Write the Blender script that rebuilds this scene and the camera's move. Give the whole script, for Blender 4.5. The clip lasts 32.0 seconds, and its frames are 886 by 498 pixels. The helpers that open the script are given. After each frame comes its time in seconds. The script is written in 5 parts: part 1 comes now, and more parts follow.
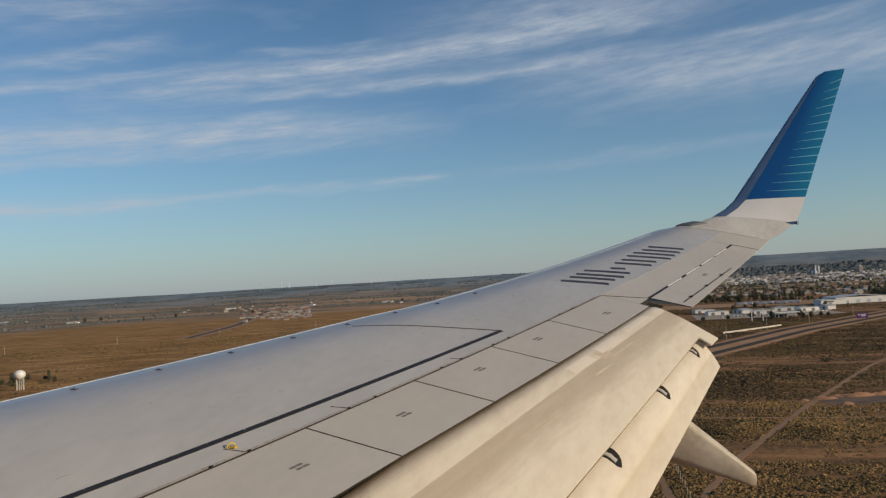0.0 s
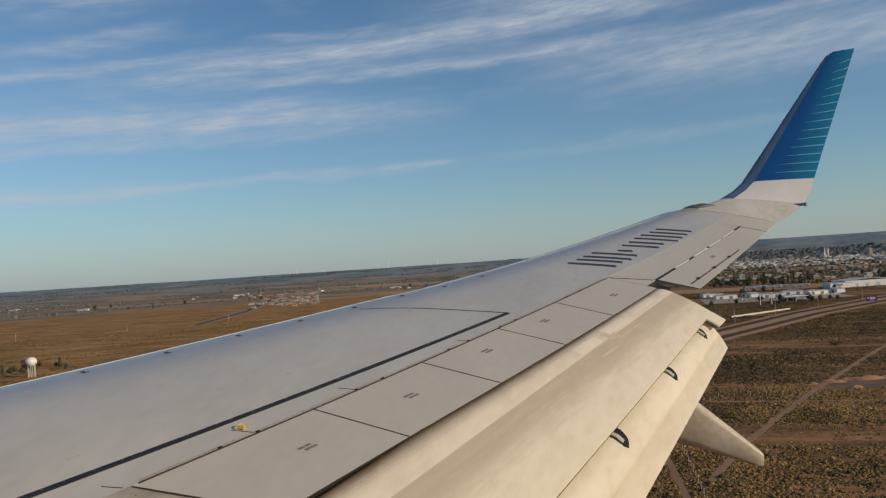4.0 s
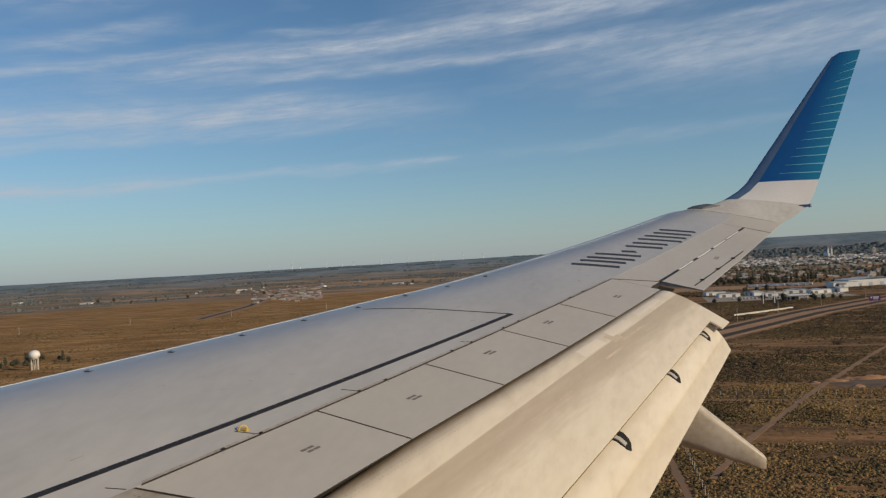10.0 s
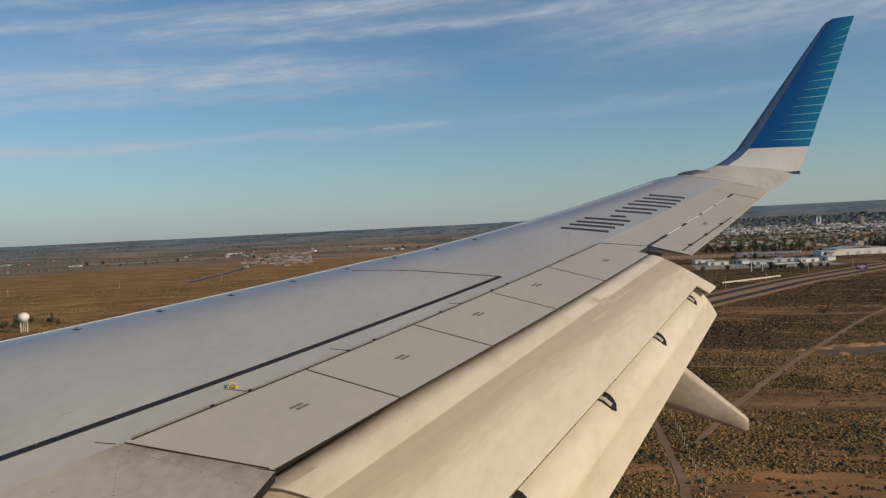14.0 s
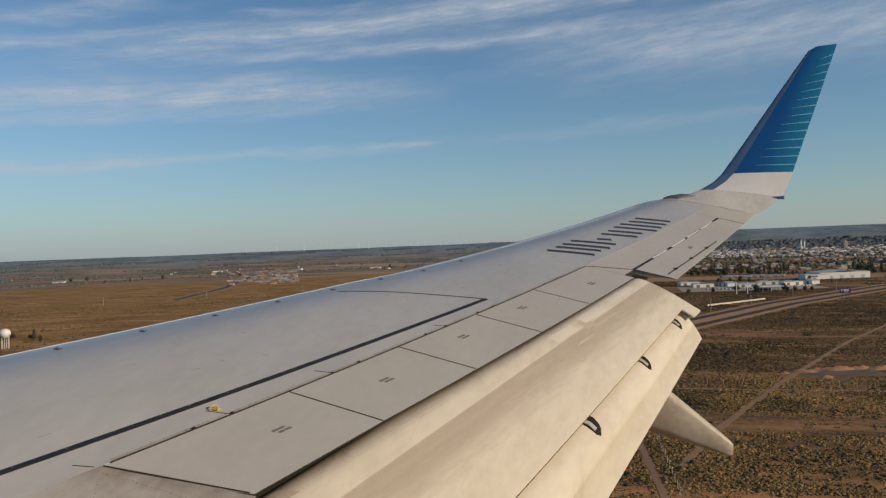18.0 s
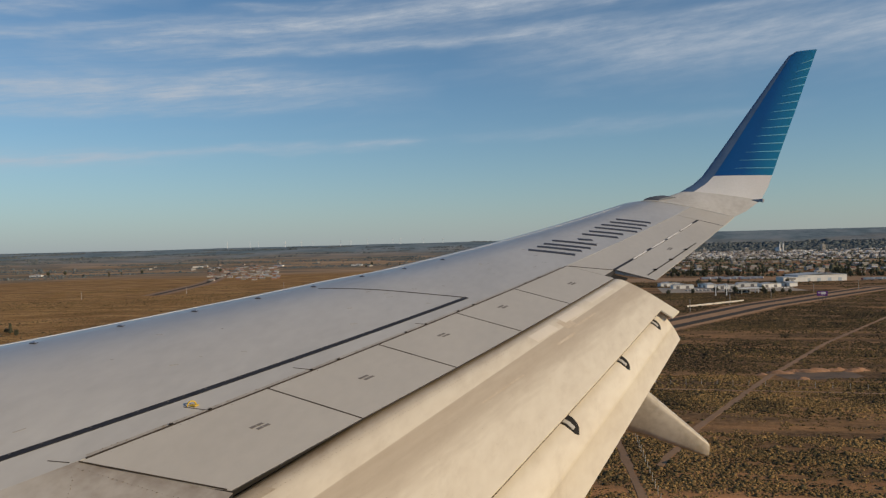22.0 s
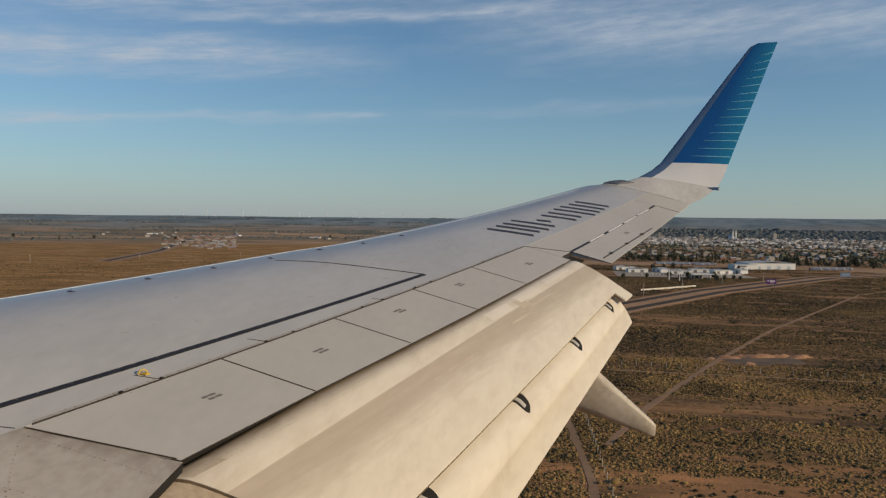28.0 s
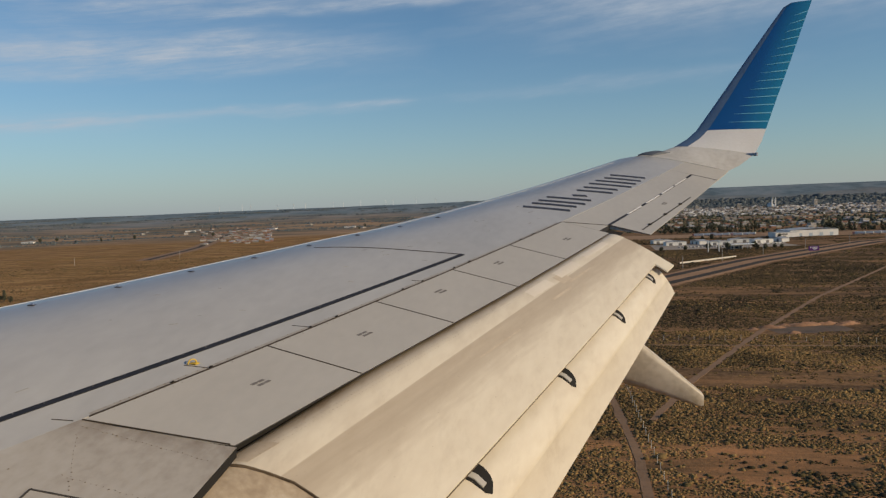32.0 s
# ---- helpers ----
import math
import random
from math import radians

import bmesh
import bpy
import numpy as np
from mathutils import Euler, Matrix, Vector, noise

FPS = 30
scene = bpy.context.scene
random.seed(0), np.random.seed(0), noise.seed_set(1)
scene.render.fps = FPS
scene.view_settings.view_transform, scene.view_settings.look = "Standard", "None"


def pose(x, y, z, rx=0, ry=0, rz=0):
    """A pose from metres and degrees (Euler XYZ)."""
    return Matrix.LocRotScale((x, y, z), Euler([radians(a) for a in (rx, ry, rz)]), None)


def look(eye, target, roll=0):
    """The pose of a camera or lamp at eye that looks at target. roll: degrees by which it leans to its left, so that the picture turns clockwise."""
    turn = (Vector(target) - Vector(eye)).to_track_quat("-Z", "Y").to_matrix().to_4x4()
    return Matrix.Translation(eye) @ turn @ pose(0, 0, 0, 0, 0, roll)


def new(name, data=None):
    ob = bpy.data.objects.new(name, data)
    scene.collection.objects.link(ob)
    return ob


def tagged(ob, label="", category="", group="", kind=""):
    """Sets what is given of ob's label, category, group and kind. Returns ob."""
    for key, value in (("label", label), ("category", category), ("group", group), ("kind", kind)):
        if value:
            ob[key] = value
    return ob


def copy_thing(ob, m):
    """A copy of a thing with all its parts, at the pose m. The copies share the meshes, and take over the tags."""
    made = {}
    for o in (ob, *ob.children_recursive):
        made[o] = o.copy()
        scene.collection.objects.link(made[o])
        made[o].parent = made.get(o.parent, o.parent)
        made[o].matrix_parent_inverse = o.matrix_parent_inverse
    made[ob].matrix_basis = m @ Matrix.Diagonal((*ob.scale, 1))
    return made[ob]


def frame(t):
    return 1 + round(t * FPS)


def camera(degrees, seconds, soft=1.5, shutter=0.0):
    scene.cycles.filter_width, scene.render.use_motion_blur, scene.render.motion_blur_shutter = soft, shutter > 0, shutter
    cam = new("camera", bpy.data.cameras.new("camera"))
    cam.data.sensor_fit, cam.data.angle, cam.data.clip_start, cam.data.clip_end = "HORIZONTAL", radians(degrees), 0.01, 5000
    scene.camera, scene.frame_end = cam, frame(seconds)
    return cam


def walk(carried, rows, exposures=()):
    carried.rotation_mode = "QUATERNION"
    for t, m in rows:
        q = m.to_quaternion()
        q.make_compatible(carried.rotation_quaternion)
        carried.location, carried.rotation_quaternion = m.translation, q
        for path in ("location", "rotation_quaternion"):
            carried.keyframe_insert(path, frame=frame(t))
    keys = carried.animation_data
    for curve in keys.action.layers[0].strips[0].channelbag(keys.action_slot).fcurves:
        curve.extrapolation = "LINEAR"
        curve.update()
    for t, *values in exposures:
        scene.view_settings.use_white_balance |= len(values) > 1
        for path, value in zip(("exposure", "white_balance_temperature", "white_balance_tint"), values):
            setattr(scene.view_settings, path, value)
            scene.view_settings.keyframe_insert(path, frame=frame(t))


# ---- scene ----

# Aircraft axes: x aft, y outboard to starboard, z up. ATT turns them into the level world.
ATT = Matrix(((0.99832, -0.0011, 0.05788, 0), (0.0, 0.99982, 0.019, 0), (-0.05789, -0.01896, 0.99814, 0), (0, 0, 0, 1)))
PATH = [  # seconds, x, y, z, yaw, pitch, roll in aircraft axes
    (0, 8.163, 2.011, 1.758, 14.874, 2.290, -0.120),
    (0.5, 8.169, 2.006, 1.755, 14.984, 1.489, 0.318),
    (1, 8.176, 2.012, 1.748, 15.056, 0.650, 0.340),
    (1.5, 8.183, 2.014, 1.750, 15.032, 0.197, 0.671),
    (2, 8.152, 2.012, 1.757, 14.927, -0.266, 0.500),
    (2.5, 8.174, 2.016, 1.752, 14.916, -0.202, 0.437),
    (3, 8.168, 2.000, 1.742, 15.002, 0.128, 0.271),
    (3.5, 8.173, 2.007, 1.726, 15.208, 1.114, 0.209),
    (5.5, 8.163, 2.019, 1.761, 16.011, 1.255, -0.240),
    (6, 8.169, 1.997, 1.773, 16.074, 0.538, -0.247),
    (6.5, 8.168, 2.012, 1.772, 15.962, 0.547, -0.284),
    (7, 8.171, 2.019, 1.779, 16.075, 1.016, -0.428),
    (7.5, 8.166, 2.008, 1.759, 15.996, 1.349, -0.465),
    (8, 8.166, 2.006, 1.752, 16.000, 0.707, -0.378),
    (8.5, 8.168, 2.014, 1.766, 15.776, 0.277, -0.495),
    (9, 8.176, 2.015, 1.768, 15.709, 0.088, -0.426),
    (9.5, 8.167, 2.004, 1.772, 15.722, 0.088, -0.299),
    (10, 8.162, 2.015, 1.774, 15.626, 0.964, -0.209),
    (10.5, 8.157, 2.012, 1.754, 15.383, 2.190, -0.380),
    (11, 8.170, 2.009, 1.766, 15.348, 2.344, -0.320),
    (11.5, 8.180, 2.005, 1.761, 15.169, 1.435, -0.466),
    (12, 8.172, 2.007, 1.751, 15.115, 0.121, -0.632),
    (12.5, 8.179, 2.019, 1.781, 15.122, -0.720, -1.470),
    (13, 8.171, 2.010, 1.749, 15.063, -1.246, -1.160),
    (13.5, 8.175, 2.003, 1.750, 15.032, -1.558, -1.005),
    (14, 8.177, 2.005, 1.739, 14.944, -1.515, -0.697),
    (14.5, 8.169, 2.020, 1.760, 14.725, -1.401, -0.945),
    (16.5, 8.179, 2.021, 1.771, 14.210, -0.782, -1.582),
    (17, 8.183, 2.020, 1.760, 14.017, -0.084, -1.514),
    (17.5, 8.183, 2.011, 1.768, 13.893, 0.061, -1.393),
    (18, 8.184, 2.013, 1.760, 14.012, -0.068, -1.301),
    (18.5, 8.176, 2.022, 1.764, 13.812, -0.208, -1.304),
    (19, 8.174, 2.017, 1.760, 13.773, -0.184, -1.008),
    (19.5, 8.177, 2.010, 1.770, 13.751, -0.735, -0.834),
    (20, 8.174, 2.014, 1.749, 13.716, -0.880, -0.716),
    (20.5, 8.179, 2.004, 1.752, 13.579, -0.805, -1.055),
    (21, 8.180, 2.012, 1.762, 13.354, -0.409, -1.492),
    (21.5, 8.189, 2.003, 1.770, 13.046, -0.207, -1.888),
    (22, 8.193, 2.007, 1.761, 12.715, -0.154, -2.023),
    (22.5, 8.194, 2.010, 1.766, 12.495, -0.573, -2.108),
    (23, 8.174, 2.011, 1.756, 11.966, -0.922, -2.198),
    (23.5, 8.191, 2.015, 1.776, 11.515, -2.039, -2.276),
    (24, 8.176, 2.012, 1.751, 11.242, -1.635, -2.365),
    (24.5, 8.179, 1.997, 1.753, 10.834, -0.799, -2.382),
    (25, 8.178, 2.012, 1.734, 10.641, -0.785, -2.540),
    (25.5, 8.187, 1.990, 1.742, 10.324, -1.537, -2.850),
    (26, 8.169, 2.008, 1.725, 10.130, -1.976, -2.527),
    (26.5, 8.191, 2.014, 1.768, 9.751, -2.830, -2.394),
    (28.5, 8.197, 1.989, 1.765, 9.731, -1.505, -4.526),
    (29, 8.184, 1.998, 1.760, 9.632, -1.550, -4.606),
    (29.5, 8.185, 1.996, 1.743, 9.767, -2.648, -3.775),
    (30, 8.173, 2.009, 1.747, 10.592, -3.089, -2.279),
    (30.5, 8.170, 2.015, 1.762, 11.443, -2.611, -1.573),
    (31, 8.176, 2.002, 1.753, 12.308, -1.933, -1.462),
    (31.5, 8.175, 2.007, 1.749, 12.031, -2.075, -1.445),
    (32, 8.171, 1.997, 1.725, 12.205, -2.999, -1.181),
]
cam = camera(58.5, 32.0, soft=1.3)
walk(cam, [(t, ATT @ pose(x, y, z, 90 + pitch, roll, yaw)) for t, x, y, z, yaw, pitch, roll in PATH])
EYE = ATT @ Vector((8.175, 2.01, 1.757))
HEIGHT = 66.0                     # camera above the plain
GROUND = EYE.z - HEIGHT

# ---- sky and sun ----
SUN_AZ, SUN_EL = 102.0, 21.0      # degrees from +y towards +x, and above the horizon
scene.view_settings.exposure = 0.0


def sky_world():
    w = bpy.data.worlds.new("sky")
    scene.world = w
    w.use_nodes = True
    nt = w.node_tree
    nt.nodes.clear()

    def node(kind, **k):
        n = nt.nodes.new(kind)
        for a, b in k.items():
            if a == "op":
                n.operation = b
        return n

    def put(sock, v):
        if isinstance(v, (int, float)):
            sock.default_value = v
        else:
            nt.links.new(v, sock)

    def m(op, a, b=0.0, c=0.0, clamp=False):
        n = node("ShaderNodeMath", op=op)
        n.use_clamp = clamp
        for i, v in enumerate((a, b, c)):
            put(n.inputs[i], v)
        return n.outputs[0]

    sky = node("ShaderNodeTexSky")
    sky.sky_type = "NISHITA"
    sky.sun_disc = False
    sky.sun_elevation = radians(SUN_EL)
    sky.sun_rotation = radians(SUN_AZ)
    sky.altitude = 0
    sky.air_density, sky.dust_density, sky.ozone_density = 1.0, 0.0, 4.6
    tc = node("ShaderNodeTexCoord")
    sep = node("ShaderNodeSeparateXYZ")
    nt.links.new(tc.outputs["Generated"], sep.inputs[0])
    x, y, z = sep.outputs
    az = m("MULTIPLY", m("ARCTAN2", x, y), 57.2958)
    el = m("MULTIPLY", m("ARCSINE", z), 57.2958)
    comb = node("ShaderNodeCombineXYZ")
    # streaks lie along gently rising lines
    put(comb.inputs[0], m("MULTIPLY", az, 0.085))
    put(comb.inputs[1], m("MULTIPLY", m("SUBTRACT", el, m("MULTIPLY", az, 0.075)), 0.40))
    fib = node("ShaderNodeTexNoise")
    fib.inputs["Scale"].default_value = 1.6
    fib.inputs["Detail"].default_value = 3.5
    fib.inputs["Roughness"].default_value = 0.5
    fib.inputs["Distortion"].default_value = 0.3
    nt.links.new(comb.outputs[0], fib.inputs["Vector"])
    puff = node("ShaderNodeTexNoise")
    puff.inputs["Scale"].default_value = 4.0
    puff.inputs["Detail"].default_value = 5
    puff.inputs["Roughness"].default_value = 0.64
    nt.links.new(comb.outputs[0], puff.inputs["Vector"])
    comb2 = node("ShaderNodeCombineXYZ")
    put(comb2.inputs[0], m("MULTIPLY", az, 0.11))
    put(comb2.inputs[1], m("MULTIPLY", m("SUBTRACT", el, m("MULTIPLY", az, 0.11)), 1.3))
    hair = node("ShaderNodeTexNoise")
    hair.inputs["Scale"].default_value = 1.5
    hair.inputs["Detail"].default_value = 7
    hair.inputs["Roughness"].default_value = 0.62
    hair.inputs["Distortion"].default_value = 1.2
    nt.links.new(comb2.outputs[0], hair.inputs["Vector"])
    # crisp filaments to the west, softer veils to the east
    crisp = m("MINIMUM", m("MAXIMUM", m("MULTIPLY_ADD", az, -0.032, 0.95), 0.6), 2.0)
    strands = m("MULTIPLY_ADD", m("SUBTRACT", hair.outputs["Fac"], 0.30, clamp=True), crisp, m("MULTIPLY_ADD", crisp, -0.235, 0.98))
    warp = m("MULTIPLY", m("SUBTRACT", fib.outputs["Fac"], 0.5), 1.7)
    ew = m("ADD", el, warp)
    total = None
    # az from, az to, height at each end, bow, half width, strength: the cirrus bands
    for a0, a1, e0, e1, bow, wd, s in (
            (-64, -27, 10.6, 15.9, 0.0, 0.42, 0.62), (-40, 7, 12.4, 16.7, 1.4, 0.8, 0.9), (-35, 5, 12.5, 14.9, 0.45, 0.40, 0.62),
            (-52, 0, 11.2, 15.6, 0.6, 1.1, 0.2), (-64, -12, 8.4, 10.9, 0.9, 1.0, 0.95), (-54, -20, 8.0, 9.9, 0.1, 0.40, 0.5),
            (-54, -12, 4.9, 7.3, 0.25, 0.36, 0.5), (-74, -31, 4.7, 6.4, 0.0, 0.75, 0.6), (-20, -13.5, 7.1, 7.2, 0.0, 0.2, 0.42),
            (-14, 14, 7.3, 8.4, 0.0, 0.4, 0.26), (-12, 44, 13.3, 12.0, 0.2, 1.9, 0.8), (-46, -32, 14.4, 17.2, 0.0, 0.6, 0.55),
            (-62, -28, 16.6, 20.0, 0.0, 1.0, 0.5), (-29, -18, 16.3, 16.9, 0.0, 0.2, 0.4), (-20, 36, 17.6, 19.4, 0.3, 1.5, 0.6),
            (3, 17, 14.9, 15.6, 0.0, 0.3, 0.4)):
        t = m("DIVIDE", m("SUBTRACT", az, a0), a1 - a0)
        ends = m("MULTIPLY", m("MULTIPLY", t, m("SUBTRACT", 1.0, t)), 5.0, clamp=True)
        mid = m("MULTIPLY_ADD", t, e1 - e0, e0)
        mid = m("MULTIPLY_ADD", ends, bow, mid)
        d = m("DIVIDE", m("SUBTRACT", ew, mid), wd)
        g = m("EXPONENT", m("MULTIPLY", m("MULTIPLY", d, d), -1.0))
        v = m("MULTIPLY", m("MULTIPLY", g, m("POWER", ends, 1.15)), s)
        total = v if total is None else m("ADD", total, v)
    gain = m("MULTIPLY_ADD", puff.outputs["Fac"], 1.5, -0.05, clamp=True)
    wisps = m("MULTIPLY", m("SUBTRACT", fib.outputs["Fac"], 0.53, clamp=True), 0.5)
    high = m("MULTIPLY_ADD", el, 0.12, -0.6, clamp=True)
    cover = m("ADD", m("MULTIPLY", m("MULTIPLY", total, gain), strands), m("MULTIPLY", wisps, high))
    cover = m("MULTIPLY", cover, 0.95, clamp=True)
    mix = node("ShaderNodeMix")
    mix.data_type = "RGBA"
    put(mix.inputs["Factor"], cover)
    # pale band of haze low over the horizon
    low = m("MULTIPLY", m("EXPONENT", m("MULTIPLY", m("MAXIMUM", el, 0.0), -0.22)), m("MULTIPLY_ADD", az, -0.0045, 0.58, clamp=True))
    air = node("ShaderNodeMix")
    air.data_type = "RGBA"
    put(air.inputs["Factor"], low)
    # dry clear air: a touch less red in the blue
    clear = node("ShaderNodeVectorMath", op="MULTIPLY")
    nt.links.new(sky.outputs[0], clear.inputs[0])
    clear.inputs[1].default_value = (0.94, 1.02, 1.0)
    nt.links.new(clear.outputs[0], air.inputs["A"])
    air.inputs["B"].default_value = (3.05, 3.95, 4.75, 1)
    dust = node("ShaderNodeMix")
    dust.data_type = "RGBA"
    put(dust.inputs["Factor"], m("MULTIPLY", m("EXPONENT", m("MULTIPLY", m("MAXIMUM", el, 0.0), -0.5)), 0.42))
    nt.links.new(air.outputs["Result"], dust.inputs["A"])
    dust.inputs["B"].default_value = (3.35, 3.55, 3.65, 1)
    nt.links.new(dust.outputs["Result"], mix.inputs["A"])
    mix.inputs["B"].default_value = (4.9, 5.5, 6.3, 1)
    bg = node("ShaderNodeBackground")
    bg.inputs["Strength"].default_value = 0.089
    nt.links.new(mix.outputs["Result"], bg.inputs["Color"])
    out = node("ShaderNodeOutputWorld")
    nt.links.new(bg.outputs[0], out.inputs[0])


sky_world()
sun_dir = Vector((math.sin(radians(SUN_AZ)) * math.cos(radians(SUN_EL)), math.cos(radians(SUN_AZ)) * math.cos(radians(SUN_EL)), math.sin(radians(SUN_EL))))
sun = new("sun", bpy.data.lights.new("sun", "SUN"))
sun.data.energy, sun.data.angle, sun.data.color = 3.7, radians(0.5), (1.0, 0.775, 0.50)
sun.matrix_world = look((0, 0, 0), -sun_dir)


# ---- materials ----
def mat(name, colors, rough=0.5, metal=0.0, scale=3.0, fine=40.0, stretch=(1, 1, 1), bump=0.0, bump_scale=60.0, spread=0.5, per_object=0.0, spec=0.5):
    """Two colours mixed by a coarse and a fine noise; per_object varies the brightness from piece to piece."""
    ma = bpy.data.materials.new(name)
    ma.use_nodes = True
    nt = ma.node_tree
    b = nt.nodes["Principled BSDF"]
    b.inputs["Roughness"].default_value = rough
    b.inputs["Metallic"].default_value = metal
    b.inputs["Specular IOR Level"].default_value = spec
    tc = nt.nodes.new("ShaderNodeTexCoord")
    mp = nt.nodes.new("ShaderNodeMapping")
    mp.inputs["Scale"].default_value = stretch
    nt.links.new(tc.outputs["Object"], mp.inputs[0])

    def noise_tex(s, detail=4):
        n = nt.nodes.new("ShaderNodeTexNoise")
        n.inputs["Scale"].default_value, n.inputs["Detail"].default_value = s, detail
        nt.links.new(mp.outputs[0], n.inputs["Vector"])
        return n.outputs["Fac"]

    c, f = noise_tex(scale), noise_tex(fine, 3)
    mi = nt.nodes.new("ShaderNodeMath")
    mi.operation = "MULTIPLY_ADD"
    nt.links.new(f, mi.inputs[0])
    mi.inputs[1].default_value = 0.4
    ad = nt.nodes.new("ShaderNodeMath")
    ad.operation = "MULTIPLY"
    nt.links.new(c, ad.inputs[0])
    ad.inputs[1].default_value = 0.6
    nt.links.new(ad.outputs[0], mi.inputs[2])
    ramp = nt.nodes.new("ShaderNodeValToRGB")
    ramp.color_ramp.elements[0].position, ramp.color_ramp.elements[1].position = 0.5 - spread / 2.5, 0.5 + spread / 2.5
    ramp.color_ramp.elements[0].color, ramp.color_ramp.elements[1].color = (*colors[0], 1), (*colors[-1], 1)
    for i, col in enumerate(colors[1:-1]):
        e = ramp.color_ramp.elements.new(0.5 - spread / 2.5 + spread / 1.25 * (i + 1) / (len(colors) - 1))
        e.color = (*col, 1)
    nt.links.new(mi.outputs[0], ramp.inputs[0])
    col = ramp.outputs[0]
    if per_object:
        oi = nt.nodes.new("ShaderNodeObjectInfo")
        hs = nt.nodes.new("ShaderNodeHueSaturation")
        v = nt.nodes.new("ShaderNodeMath")
        v.operation = "MULTIPLY_ADD"
        nt.links.new(oi.outputs["Random"], v.inputs[0])
        v.inputs[1].default_value, v.inputs[2].default_value = per_object, 1 - per_object / 2
        nt.links.new(v.outputs[0], hs.inputs["Value"])
        nt.links.new(col, hs.inputs["Color"])
        col = hs.outputs[0]
    nt.links.new(col, b.inputs["Base Color"])
    if bump:
        bn = nt.nodes.new("ShaderNodeBump")
        bn.inputs["Strength"].default_value = bump
        bn.inputs["Distance"].default_value = 0.01
        nt.links.new(noise_tex(bump_scale), bn.inputs["Height"])
        nt.links.new(bn.outputs[0], b.inputs["Normal"])
    return ma


GREY_SKIN = mat("grey_wing_paint", ((0.378, 0.38, 0.37), (0.45, 0.45, 0.437), (0.513, 0.515, 0.497)), 0.32, 0.0, 1.3, 11, (1, 0.4, 1), 0.028, 30, 0.62)
PANEL = mat("warm_grey_panel_paint", ((0.40, 0.389, 0.362), (0.475, 0.460, 0.424)), 0.45, 0.0, 1.2, 14, (1, 0.4, 1), 0.025, 30, 0.56)
CREAM = mat("white_flap_paint", ((0.63, 0.57, 0.455), (0.68, 0.63, 0.51), (0.72, 0.675, 0.56)), 0.42, 0.0, 1.1, 12, (1, 0.25, 1), 0.03, 25, 0.42)
BLACK = mat("black_rubber", ((0.012, 0.012, 0.015), (0.03, 0.03, 0.034)), 0.6, 0, 8, 60)
# near-black: dark fittings, and shade put into cavities by colour
DARK = mat("dark_metal_and_cavity_shade", ((0.006, 0.0055, 0.005), (0.012, 0.011, 0.010)), 0.9, 0.0, 6, 40)
LINE = mat("dark_joint_line", ((0.035, 0.032, 0.03), (0.065, 0.058, 0.05)), 0.8, 0, 8, 60)
INK = mat("dark_grey_marking_paint", ((0.035, 0.037, 0.045), (0.055, 0.057, 0.065)), 0.5, 0, 6, 40)
STENCIL = mat("grey_stencil_paint", ((0.12, 0.11, 0.105), (0.19, 0.18, 0.17)), 0.6, 0, 20, 90)
METAL = mat("bare_metal", ((0.45, 0.46, 0.48), (0.6, 0.6, 0.62)), 0.3, 0.8, 6, 50)
YELLOW = mat("yellow_paint", ((0.58, 0.38, 0.03), (0.66, 0.47, 0.07)), 0.45, 0, 20, 80)
WHITE = mat("white_paint", ((0.70, 0.69, 0.66), (0.80, 0.79, 0.77)), 0.4, 0, 2, 30)
STRIPE = mat("pale_teal_stripe_paint", ((0.14, 0.47, 0.65), (0.21, 0.53, 0.70)), 0.4, 0, 6, 40)


# ---- building helpers ----
def mesh_of(name, verts, faces, material, smooth=False):
    me = bpy.data.meshes.new(name)
    me.from_pydata([tuple(v) for v in verts], [], faces)
    me.materials.append(material)
    if smooth:
        me.polygons.foreach_set("use_smooth", [True] * len(me.polygons))
    me.update()
    return me


def part(name, me, parent, label=""):
    ob = new(name, me)
    ob.parent = parent
    if label:
        tagged(ob, label)
    return ob


def slab_data(top, thick):
    """A closed sheet: a grid of upper points and the same grid lowered by thick (a number or a function of i, j)."""
    m, n = len(top), len(top[0])
    drop = thick if callable(thick) else (lambda i, j: thick)
    verts = [Vector(p) for r in top for p in r] + [Vector(top[i][j]) - Vector((0, 0, drop(i, j))) for i in range(m) for j in range(n)]
    o = m * n
    faces = []
    for i in range(m - 1):
        for j in range(n - 1):
            a, b, c, d = i * n + j, i * n + j + 1, (i + 1) * n + j + 1, (i + 1) * n + j
            faces += [(a, b, c, d), (o + d, o + c, o + b, o + a)]
    for i in range(m - 1):
        faces += [(i * n, (i + 1) * n, o + (i + 1) * n, o + i * n), ((i + 1) * n + n - 1, i * n + n - 1, o + i * n + n - 1, o + (i + 1) * n + n - 1)]
    for j in range(n - 1):
        faces += [(j + 1, j, o + j, o + j + 1), ((m - 1) * n + j, (m - 1) * n + j + 1, o + (m - 1) * n + j + 1, o + (m - 1) * n + j)]
    return verts, faces


def fixed(me):
    bm = bmesh.new()
    bm.from_mesh(me)
    bmesh.ops.recalc_face_normals(bm, faces=bm.faces)
    bm.to_mesh(me)
    bm.free()
    return me


def slab(name, top, thick, material, parent, label="", smooth=True):
    v, f = slab_data(top, thick)
    me = fixed(mesh_of(name, v, f, material))
    if smooth:
        me.polygons.foreach_set("use_smooth", [True] * len(me.polygons))
        me.set_sharp_from_angle(angle=radians(35))
    return part(name, me, parent, label)


